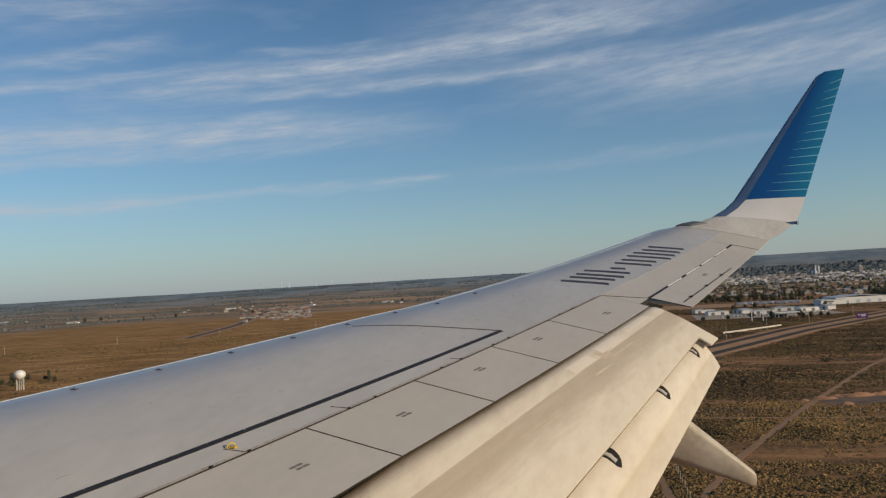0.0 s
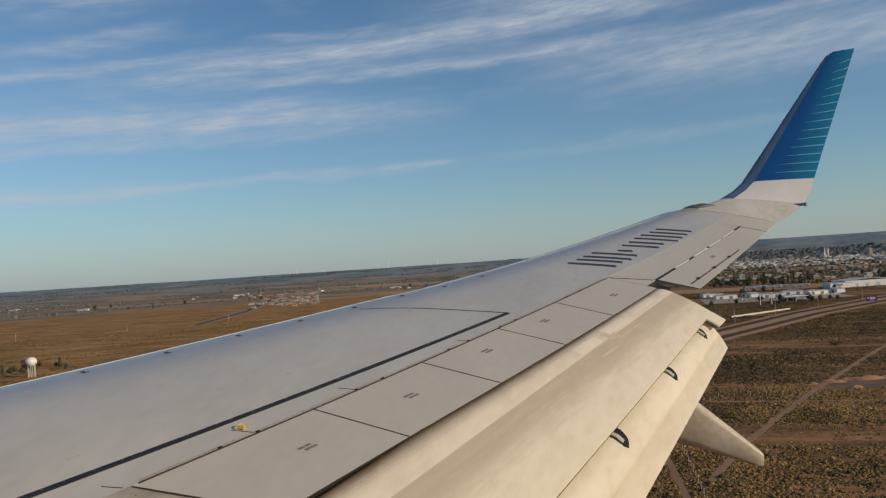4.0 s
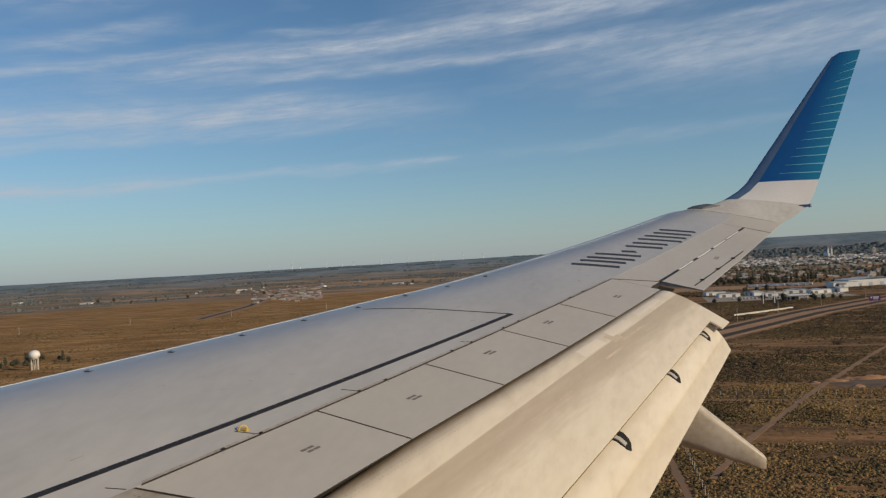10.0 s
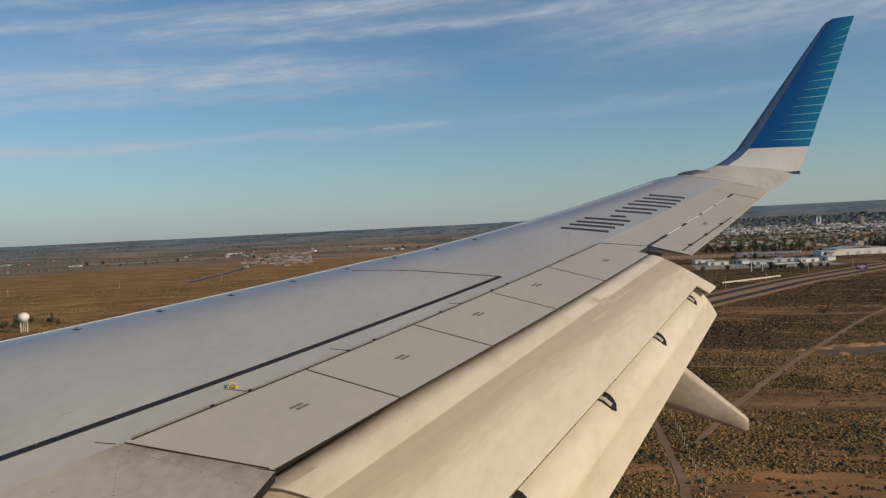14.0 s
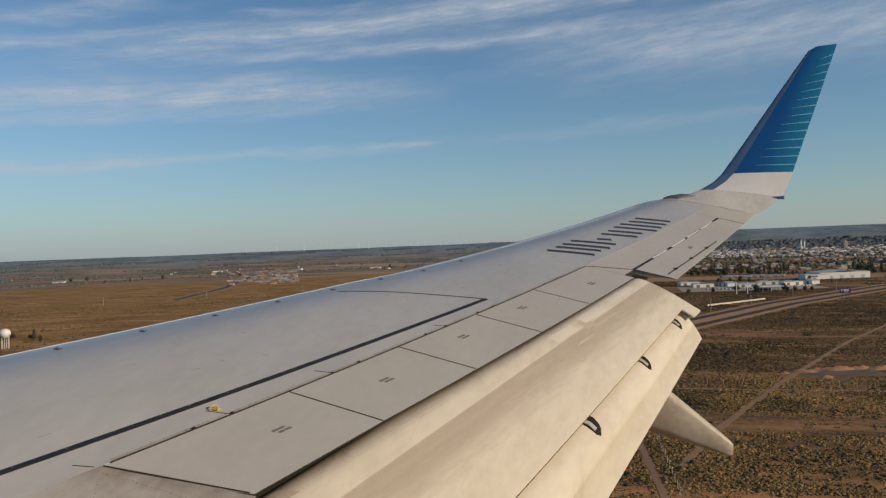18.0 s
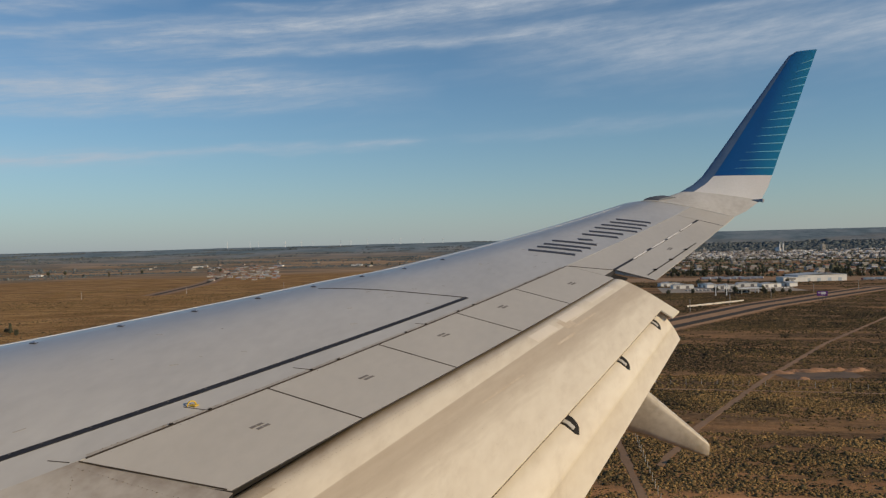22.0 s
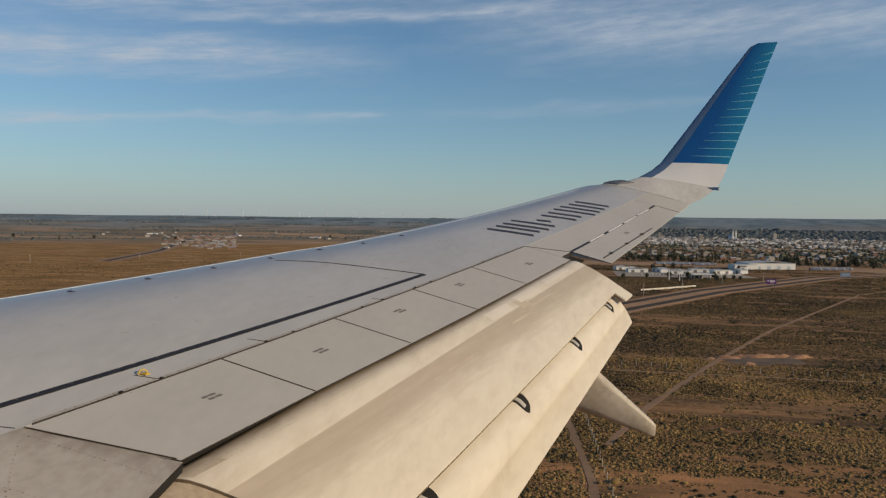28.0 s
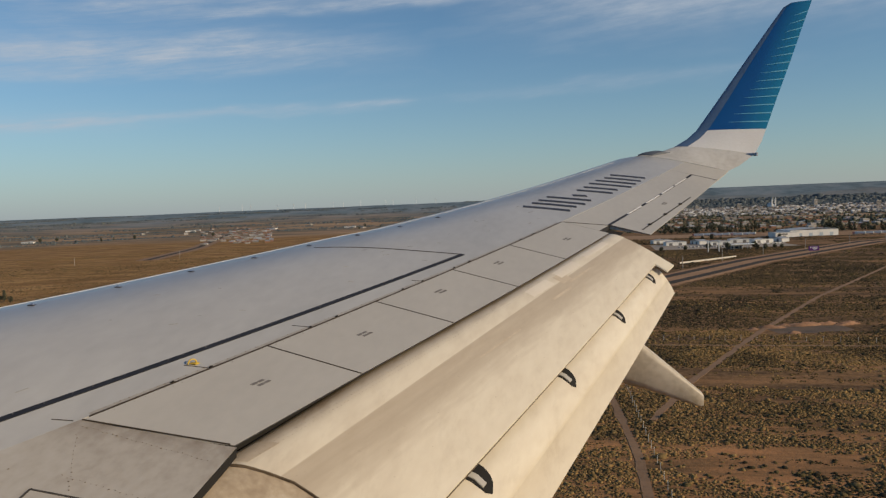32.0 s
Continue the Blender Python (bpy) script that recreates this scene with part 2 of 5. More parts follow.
def box_mesh(name, size, material, at=(0, 0, 0), bevel=0.0):
    bm = bmesh.new()
    bmesh.ops.create_cube(bm, size=1)
    bmesh.ops.scale(bm, vec=size, verts=bm.verts)
    if bevel:
        bmesh.ops.bevel(bm, geom=bm.edges[:], offset=bevel, segments=2, affect="EDGES")
    bmesh.ops.translate(bm, vec=at, verts=bm.verts)
    me = bpy.data.meshes.new(name)
    bm.to_mesh(me)
    bm.free()
    me.materials.append(material)
    return me


def prism(name, r0, r1, h, material, at=(0, 0, 0), seg=8):
    bm = bmesh.new()
    bmesh.ops.create_cone(bm, cap_ends=True, segments=seg, radius1=r0, radius2=r1, depth=h)
    bmesh.ops.translate(bm, vec=(at[0], at[1], at[2] + h / 2), verts=bm.verts)
    me = bpy.data.meshes.new(name)
    bm.to_mesh(me)
    bm.free()
    me.materials.append(material)
    return me


# ---- the wing ----
wing = tagged(new("aircraft"), "airliner with grey swept wing, lowered cream flaps and blue winglet", "aircraft")
wing.matrix_world = ATT


CROWN = 0.024
NOSE = 0.42                       # length of the rounded leading edge ahead of the fittings


def xle(y):
    return 0.502 * y


def zbase(y):
    return -0.0015 + 0.1032 * y + 0.0030 * y * y


def zb(y):
    """Height of the forward skin, which bends up a little more towards the tip."""
    t = max(0.0, y - 11)
    sag = 0.065 * math.sin(math.pi * (y - 10.4) / 6.4) if 10.4 < y < 16.8 else 0.0
    return zbase(y) + 0.04 * t - 0.003 * t * t - sag


def xh(y):
    return 2.985 + 0.379 * y


def zh(y):
    return zbase(y) - 0.168 + 0.025 * (y - 9)


def top_z(x, y):
    """Height of the upper skin."""
    h = xh(y)
    if x >= h:
        return zh(y) - 0.216 * (x - h)
    a = xle(y) + 0.15
    s = (x - a) / (h - a)
    if s >= 0:
        crown = 1 - (1 - s / 0.4) ** 2 if s < 0.4 else 1 - ((s - 0.4) / 0.6) ** 1.5
        return zb(y) + (zh(y) - zb(y)) * s + CROWN * (1 - 0.4 * min(1.0, max(0.0, (y - 11) / 4))) * (h - a) * crown
    d = min(a - x, NOSE)
    return zb(y) - 0.05 * d - 0.22 * d * d


def on_skin(x, y, up=0.0):
    return (x, y, top_z(x, y) + up)


def spaced(a, b, n):
    return [a + (b - a) * i / (n - 1) for i in range(n)]


def skin_panel(name, y0, y1, x0, x1, ny, nx, thick, material, label=""):
    rows = []
    for y in spaced(y0, y1, ny):
        rows.append([on_skin(x, y) for x in spaced(x0(y), x1(y), nx)])
    return slab(name, rows, thick, material, wing, label)


TIP = 16.95
# main box with rounded leading edge
rows = []
for y in spaced(1.95, TIP, 62):
    a, h = xle(y) + 0.15, xh(y) - 0.008
    xs = [a - NOSE * math.sin(radians(q)) for q in (90, 82, 72, 60, 45, 30, 15)] + [a + (h - a) * (i / 27) ** 1.35 for i in range(28)]
    rows.append([on_skin(x, y) for x in xs])
main_skin = slab("wing_skin", rows, lambda i, j: 0.06 + 0.16 * min(1, j / 9), GREY_SKIN, wing, "smooth grey painted upper wing skin")
at = main_skin.data.attributes.new("from_edge", "FLOAT", "POINT")
for q in main_skin.data.vertices:
    at.data[q.index].value = (q.co.x - xle(q.co.y) - 0.15) / (xh(q.co.y) - xle(q.co.y) - 0.15)
nt = GREY_SKIN.node_tree
bare = nt.nodes.new("ShaderNodeAttribute")
bare.attribute_name = "from_edge"
ramp = nt.nodes.new("ShaderNodeMapRange")
ramp.interpolation_type = "SMOOTHSTEP"
for i, v in ((1, -0.05), (2, 0.36), (3, 0.45), (4, 0.0)):
    ramp.inputs[i].default_value = v
nt.links.new(bare.outputs["Fac"], ramp.inputs[0])
nt.links.new(ramp.outputs[0], nt.nodes["Principled BSDF"].inputs["Metallic"])
trail = lambda y: 8.637 + 0.328 * (y - 12.37)
ail_hinge = lambda y: 8.116 + 0.353 * (y - 12.32)
SOILED = mat("soiled_panel_paint", ((0.29, 0.258, 0.22), (0.41, 0.385, 0.345), (0.47, 0.455, 0.42)), 0.5, 0.0, 1.6, 18, (1, 0.5, 1), 0.04, 30, 0.5)


def add_dirt(ma, attribute, color):
    """Patchy dirt over a paint, as thick as the mesh attribute says."""
    nt = ma.node_tree
    b = nt.nodes["Principled BSDF"]
    at = nt.nodes.new("ShaderNodeAttribute")
    at.attribute_name = attribute
    tc = nt.nodes.new("ShaderNodeTexCoord")
    ns = nt.nodes.new("ShaderNodeTexNoise")
    ns.inputs["Scale"].default_value, ns.inputs["Detail"].default_value, ns.inputs["Roughness"].default_value = 7.0, 6, 0.65
    nt.links.new(tc.outputs["Object"], ns.inputs["Vector"])
    thick = nt.nodes.new("ShaderNodeMath")
    thick.operation = "MULTIPLY_ADD"
    nt.links.new(ns.outputs["Fac"], thick.inputs[0])
    thick.inputs[1].default_value, thick.inputs[2].default_value = 2.4, -0.55
    fac = nt.nodes.new("ShaderNodeMath")
    fac.operation, fac.use_clamp = "MULTIPLY", True
    nt.links.new(thick.outputs[0], fac.inputs[0])
    nt.links.new(at.outputs["Fac"], fac.inputs[1])
    mx = nt.nodes.new("ShaderNodeMix")
    mx.data_type = "RGBA"
    nt.links.new(fac.outputs[0], mx.inputs["Factor"])
    nt.links.new(b.inputs["Base Color"].links[0].from_socket, mx.inputs["A"])
    mx.inputs["B"].default_value = color
    nt.links.new(mx.outputs["Result"], b.inputs["Base Color"])


add_dirt(SOILED, "beside_spoiler", (0.17, 0.135, 0.10, 1))
JOINT = mat("dark_brown_joint_grime", ((0.022, 0.017, 0.012), (0.075, 0.058, 0.042)), 0.8, 0, 7, 40)
GRIME = mat("grey_brown_grime", ((0.30, 0.275, 0.24), (0.44, 0.42, 0.385)), 0.55, 0, 5, 40, (1, 0.6, 1), 0.0, 30, 0.35)
SKEW = 0.19                       # by which the inner spoiler's side edge runs outboard towards its rear
rows = []
for f in spaced(0, 1, 8):
    rows.append([on_skin(xh(y) - 0.0075 + f * (6.10 - xh(y) + 0.0075), y) for y in (*spaced(1.95, 5.2, 8), *spaced(5.3, 5.925 + SKEW * f, 16))])
me = slab("inboard_trailing_panel", rows, 0.05, SOILED, wing, "warm grey fixed panel behind the spar").data
at = me.attributes.new("beside_spoiler", "FLOAT", "POINT")
for q in me.vertices:
    f = (q.co.x - xh(q.co.y)) / (6.10 - xh(q.co.y))
    gap = 5.925 + SKEW * f - q.co.y
    at.data[q.index].value = max(0.0, 1 - max(0.0, gap) / (0.12 + 0.28 * max(0.0, f - 0.4))) * 0.8 + 0.5 * max(0.0, 1 - abs(gap - 0.12) / 0.1) * max(0.0, 1 - f * 3)
# added black strip that gives the dark of the gap behind the panel
slab("panel_edge_seal", [[on_skin(x, y, -0.002) for x in (6.09, 6.104)] for y in spaced(1.95, 6.11, 10)], 0.056, DARK, wing, "black strip along the fixed panel, standing in for the dark gap")
skin_panel("aileron_shroud_panel", 12.015, 16.1, xh, lambda y: ail_hinge(y) - 0.012, 14, 5, 0.02, PANEL)
# the shadow line under the shroud's edge, added as a black strip
slab("panel_edge_seal", [[on_skin(x, y, -0.003) for x in (ail_hinge(y) - 0.10, ail_hinge(y) - 0.008)] for y in spaced(12.0, 12.345, 4)], 0.07, BLACK, wing, "black strip under the shroud panel, standing in for its edge shadow")
skin_panel("tip_trailing_panel", 16.115, TIP, xh, trail, 6, 6, lambda i, j: 0.06 - 0.045 * j / 5, PANEL)

def strip(name, pts, w, material, label="", up=0.003, n=24):
    """A flat strip of width w lying on the skin along a line of plan points."""
    full = []
    for (x0, y0), (x1, y1) in zip(pts, pts[1:]):
        full += [(x0 + (x1 - x0) * i / n, y0 + (y1 - y0) * i / n) for i in range(n)]
    full.append(pts[-1])
    rows = []
    for i, (x, y) in enumerate(full):
        a, b = full[max(0, i - 1)], full[min(len(full) - 1, i + 1)]
        d = Vector((b[0] - a[0], b[1] - a[1])).normalized()
        nrm = Vector((-d.y, d.x)) * w / 2
        rows.append([on_skin(x - nrm.x, y - nrm.y, up), on_skin(x + nrm.x, y + nrm.y, up)])
    return slab(name, rows, 0.006, material, wing, label, smooth=False)


# lower skin coloured near-black to give the shade of the gap there
rows = [[(x, y, top_z(x, y) - 0.058) for x in spaced(ail_hinge(y) - 0.4, ail_hinge(y) + 0.16, 5)] for y in spaced(12.02, 12.335, 4)]
slab("lower_shroud", rows, 0.02, DARK, wing, "lower skin behind the rear spar, blackened as gap shade")
# spoilers with stencilled bars, over near-black sheets that give the cove its shade
edge = lambda y: xh(y) + 0.76 - 0.030 * (y - 6.1)
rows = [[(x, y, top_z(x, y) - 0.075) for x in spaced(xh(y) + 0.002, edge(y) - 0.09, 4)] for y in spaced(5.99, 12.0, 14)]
slab("cove_panel", rows, 0.02, DARK, wing, "near-black sheet under the spoilers, standing in for the cove's shade")
# near-black sheet across the gap, coloured as the shade seen there
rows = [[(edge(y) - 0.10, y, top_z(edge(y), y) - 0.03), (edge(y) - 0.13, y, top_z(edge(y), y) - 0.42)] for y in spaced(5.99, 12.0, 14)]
slab("cove_wall", rows, 0.01, DARK, wing, "near-black wall in the flap cove, coloured as its shade")
rim = lambda y: edge(y) + 0.02 * max(0.0, (7.3 - y) / 1.2)
BOUND = (6.0, 7.28, 8.47, 9.61, 10.71, 12.0)
for k in range(5):
    y0, y1 = BOUND[k] + (0.007 if k else -0.066), BOUND[k + 1] - 0.007
    skew = 0.0 if k else SKEW
    rows = []
    for i, y in enumerate(spaced(y0, y1, 8)):
        ys = [y + skew * (1 - i / 7) * f for f in spaced(0, 1, 8)]
        rows.append([on_skin(xh(v) + 0.010 + (rim(v) - xh(v) - 0.010) * f, v, 0.004) for v, f in zip(ys, spaced(0, 1, 8))])
    sp = slab("spoiler", rows, lambda i, j: 0.05 - 0.046 * j / 7, PANEL, wing, "flat warm grey spoiler panel")
    # added black strip that covers the spoiler's bright rear face
    rows = [[on_skin(x, y, 0.0025) for x in (rim(y) - 0.02, rim(y) + 0.002)] for y in spaced(y0 + skew, y1, 8)]
    slab("edge_seal", rows, 0.007, BLACK, sp, "black strip added over the spoiler's rear edge")
    ym = (6.75, 7.80, 8.97, 10.04, 11.33)[k]
    if k:
        strip("spoiler_joint", [(xh(BOUND[k]) + 0.005, BOUND[k]), (edge(BOUND[k]) - 0.004, BOUND[k])], 0.010 if k < 3 else 0.008, JOINT, up=0.0065, n=6)
    for r in range(2):
        for c, (ca, cb) in enumerate(((0, 0.046), (0.054, 0.10))):
            yy = ym + 0.014 * r + ca
            xx = xh(yy) + (0.33, 0.31, 0.21, 0.18, 0.31)[k] + 0.036 * r
            q = [[on_skin(xx + a + 0.38 * b, yy + b, 0.0065) for b in (0, cb - ca)] for a in (0, 0.021)]
            slab("stencil_bar", q, 0.002, STENCIL, sp, smooth=False)


strip("seal_strip", [(4.16, 4.0), (6.635, 10.13)], 0.046, BLACK, "black rubber seal strip", 0.004, 40)
SCREW = mat("bare_screw_metal", ((0.16, 0.155, 0.15), (0.42, 0.41, 0.40)), 0.4, 0.3, 8, 60)
for k in range(34):
    y = 4.9 + 0.154 * k + 0.03 * math.sin(k * 2.7)
    x = 4.16 + (y - 4.0) * 2.475 / 6.13 - 0.012
    part("screw_head", prism("screw_head", 0.004, 0.003, 0.003, SCREW, on_skin(x, y, 0.004), 6), wing)
strip("panel_joint", [(6.64, 10.13), (6.2, 10.0), (5.7, 9.86), (5.15, 9.70)], 0.022, LINE, up=0.002)
strip("slat_edge", [(xle(4.5) - 0.10, 4.5), (xle(16.4) - 0.10, 16.4)], 0.02, WHITE, "pale strip along the leading edge", 0.002, 60)
strip("spoiler_joint", [(xh(5.93) + 0.004, 5.93), (edge(6.12) - 0.004, 6.12)], 0.005, JOINT, up=0.0065, n=6)
strip("hinge_joint", [(xh(5.98) - 0.004, 5.98), (xh(12.0) - 0.004, 12.0)], 0.012, JOINT, up=0.003)
strip("hinge_grime", [(xh(6.0) - 0.024, 6.0), (xh(11.9) - 0.024, 11.9)], 0.026, GRIME, "grimy strip along the spoiler hinges", 0.0008, 40)
strip("panel_joint", [(xh(12.0), 12.0), (ail_hinge(12.32), 12.32)], 0.012, LINE, up=0.004)
strip("panel_joint", [(5.39, 5.33), (5.75, 5.40), (6.08, 5.46)], 0.010, LINE, up=0.003)
strip("panel_joint", [(5.39, 5.33), (5.42, 4.9)], 0.010, LINE, up=0.003)
random.seed(17)
SCUFF = mat("scuffed_paint", ((0.25, 0.24, 0.225), (0.38, 0.37, 0.35)), 0.5, 0, 20, 90)
for k in range(34):
    y = random.uniform(5.6, 13.5)
    f = random.uniform(0.25, 0.95)
    x = xle(y) + 0.2 + f * (xh(y) - xle(y) - 0.3)
    l = random.uniform(0.015, 0.05)
    strip("scuff_mark", [(x, y), (x + l, y + random.uniform(0.0, 0.08))], random.uniform(0.004, 0.010), SCUFF, up=0.0015, n=3)
# plain hull that closes the place behind the camera
rows = []
for k in range(33):
    a = 2 * math.pi * k / 32
    rows.append([(x, 1.82 * q * math.cos(a), 1.25 + 2.0 * q * math.sin(a)) for x, q in ((-16, 0.05), (-14.5, 0.6), (-12, 0.9), (-9, 1.0), (0, 1.0), (10, 1.0), (17, 0.97), (20, 0.6), (21, 0.05))])
hv = [p for r in rows[:-1] for p in r]
nx = len(rows[0])
hf = [(i * nx + j, i * nx + j + 1, ((i + 1) % 32) * nx + j + 1, ((i + 1) % 32) * nx + j) for i in range(32) for j in range(nx - 1)]
hull = part("hull", fixed(mesh_of("hull", hv, hf, WHITE, True)), wing, "plain white fuselage hull")

# aileron, its tab line and the white balance-panel seals
y0, y1 = 12.34, 16.09
rows = [[on_skin(x, y, 0.003) for x in spaced(ail_hinge(y), trail(y), 6)] for y in spaced(y0, y1, 14)]
aileron = slab("aileron", rows, lambda i, j: 0.05 - 0.042 * j / 5, PANEL, wing, "warm grey aileron")
strip("aileron_joint", [(ail_hinge(12.32) - 0.006, 12.32), (ail_hinge(16.1) - 0.006, 16.1)], 0.034, BLACK, up=0.004)
strip("aileron_joint", [(ail_hinge(16.1), 16.1), (trail(16.1), 16.1)], 0.022, BLACK, up=0.005)
strip("aileron_joint", [(ail_hinge(12.33), 12.33), (trail(12.33), 12.33)], 0.014, LINE, up=0.005)
strip("tab_joint", [(8.53, 12.45), (9.30, 14.62)], 0.016, LINE, up=0.006)
for a, b in ((13.0, 13.55), (13.75, 14.35), (14.45, 15.05), (15.12, 15.75)):
    strip("balance_seal", [(ail_hinge(a) - 0.005, a), (ail_hinge(b) - 0.005, b)], 0.020, WHITE, "white balance panel seal", 0.008, 8)
for k in range(2):
    strip("stencil_bar", [(ail_hinge(13.9) + 0.17 + 0.03 * k, 13.88), (ail_hinge(14.02) + 0.17 + 0.03 * k, 14.02)], 0.018, STENCIL, up=0.005, n=3)
for y in (12.75, 13.4, 14.1):
    x = 8.53 + 0.355 * (y - 12.45)
    part("tab_hinge", box_mesh("tab_hinge", (0.05, 0.05, 0.02), DARK, on_skin(x, y, 0.012), 0.005), wing)

# fittings on the skin
for k in range(8):
    y = 7.27 + 0.63 * k
    v = []
    c = on_skin(xle(y) + 0.15, y, 0)
    bm = bmesh.new()
    bmesh.ops.create_cube(bm, size=1)
    for q in bm.verts:
        t = 0.55 if q.co.z > 0 else 1.0
        q.co = Vector((q.co.x * 0.040 * t, q.co.y * 0.028 * t, (q.co.z + 0.4) * 0.019))
    bmesh.ops.bevel(bm, geom=bm.edges[:], offset=0.004, segments=2, affect="EDGES")
    bmesh.ops.translate(bm, vec=c, verts=bm.verts)
    me = bpy.data.meshes.new("slat_fitting")
    bm.to_mesh(me)
    bm.free()
    me.materials.append(METAL)
    f = part("slat_fitting", me, wing, "small pale metal fitting on a dark plate for its shadow")
    # dark plate under the fitting, put in for its shadow
    part("dark_foot", box_mesh("dark_foot", (0.052, 0.046, 0.006), INK, (c[0], c[1], c[2] + 0.001), 0.0015), f)
for y in (6.53, 6.82, 7.73, 8.02, 8.87, 9.16, 9.68, 9.95, 11.0, 11.3):
    part("hinge_bracket", box_mesh("hinge_bracket", (0.016, 0.036, 0.010), DARK, on_skin(xh(y) - 0.015, y, 0.004), 0.003), wing)
for y, l in ((6.80, 0.14), (7.73, 0.12), (5.90, 0.1), (9.16, 0.08)):
    strip("joint_mark", [(xh(y) - 0.03 - l, y - 0.04), (xh(y) - 0.02, y)], 0.005, LINE, up=0.003, n=4)
# yellow escape-rope ring
cu = bpy.data.curves.new("rope_ring", "CURVE")
cu.dimensions, cu.bevel_depth, cu.bevel_resolution = "3D", 0.005, 3
spl = cu.splines.new("POLY")
spl.points.add(12)
for i, q in enumerate(spl.points):
    t = math.pi * i / 12
    q.co = (0.030 * math.cos(t), 0, 0.034 * math.sin(t), 1)
tmp = new("rope_ring_curve", cu)
me = bpy.data.meshes.new_from_object(tmp.evaluated_get(bpy.context.evaluated_depsgraph_get()))
bpy.data.objects.remove(tmp)
me.materials.clear()
me.materials.append(YELLOW)
cx, cy, cz = on_skin(5.43, 6.80, 0.0)
me.transform(Matrix.Translation((cx, cy, cz)) @ pose(0, 0, 0, 0, 0, 50))
part("rope_ring", me, wing, "small yellow metal ring fitting")
part("ring_foot", box_mesh("ring_foot", (0.05, 0.05, 0.010), YELLOW, on_skin(5.44, 6.81, 0.004), 0.003), wing)
# rivets of the inboard panels, one joined row each
RIVET = mat("brown_rivet_heads", ((0.12, 0.09, 0.065), (0.24, 0.20, 0.16)), 0.6, 0, 30, 90)
random.seed(4)


def rivet_row(pts, n, z=0.002):
    vs, fs = [], []
    for i in range(n):
        t = i / (n - 1)
        x, y = pts[0][0] + (pts[1][0] - pts[0][0]) * t, pts[0][1] + (pts[1][1] - pts[0][1]) * t
        c = Vector(on_skin(x + random.uniform(-0.004, 0.004), y + random.uniform(-0.006, 0.006), z))
        b = len(vs)
        r = random.choice((0.002, 0.003, 0.003, 0.0045, 0.006)) * random.uniform(0.8, 1.1)
        vs += [c + Vector((r * math.cos(a), r * math.sin(a), 0)) for a in (0, 1.05, 2.09, 3.14, 4.19, 5.24)] + [c + Vector((0, 0, 0.004))]
        fs += [(b + j, b + (j + 1) % 6, b + 6) for j in range(6)]
    ob = part("rivet_row", mesh_of("rivet_row", vs, fs, RIVET), wing)
    return tagged(ob, kind="stuff")


rivet_row(((5.28, 5.88), (6.02, 5.93)), 26)
rivet_row(((5.30, 5.80), (5.55, 5.40)), 14)
rivet_row(((5.45, 5.48), (6.0, 5.52)), 18)
rivet_row(((4.6, 5.2), (5.2, 5.4)), 10)

for dx, n, y1 in ((-0.03, 120, 11.9), (0.028, 90, 11.9)):
    rivet_row(((xh(6.1) + dx, 6.1), (xh(y1) + dx, y1)), n, 0.004)

# registration marks, given as plain bars: two for each character, one for the dash
for y, x0, x1, n in ((12.56, 6.98, 7.60, 2), (13.02, 7.14, 7.78, 2), (13.52, 7.58, 7.78, 1), (13.88, 7.62, 8.14, 2), (14.42, 7.78, 8.42, 2), (14.92, 8.0, 8.57, 2)):
    for k in range(n):
        yy = y + 0.25 * k
        strip("marking_bar", [(x0 + 0.09 * k, yy), (x1 + 0.07 * k, yy + 0.05)], 0.10, INK, "dark grey painted marking bar", 0.004, 8)


# ---- flaps ----
def smoother(a, b, v):
    t = min(1.0, max(0.0, (v - a) / (b - a)))
    return t * t * (3 - 2 * t)


def spoiler_edge(y):
    x = edge(y)
    return x, zh(y) - 0.216 * (x - xh(y))


def sec(u, y):
    """Upper profile of the main flap below the spoiler edge; its nose dips under the spoiler."""
    z = 0.02 - 0.0117 * (12 - y) - 0.33 * u - 0.23 * u * u
    z += 0.0068 * (12 - y) * max(0.0, 1 - u / 0.32)
    z -= 0.35 * min(1.0, max(0.0, (7.4 - y) / 1.2)) * max(0.0, 0.30 - u) ** 2      # the inner end droops
    return z if u > 0.13 else z - 1.9 * (0.13 - u) ** 2


main_end = lambda y: 0.632 + 0.0525 * (12 - y)
soil_line = lambda y: 0.182 + 0.0025 * (12 - y) + 0.0027 * (12 - y) ** 2


def flap_rows(y0, y1, u0, u1, ny=26, nu=10, lift=0.0):
    rows = []
    for y in spaced(y0, y1, ny):
        row = []
        for u in spaced(u0(y), u1(y), nu):
            q = y - 0.14 * max(0.0, 1 - max(0.0, u) / 0.35) * smoother(6.9, 6.16, y)      # the inner end splays at the nose
            ex, ez = spoiler_edge(q)
            row.append((ex + u, q, ez + sec(u, q) + lift))
        rows.append(row)
    return rows


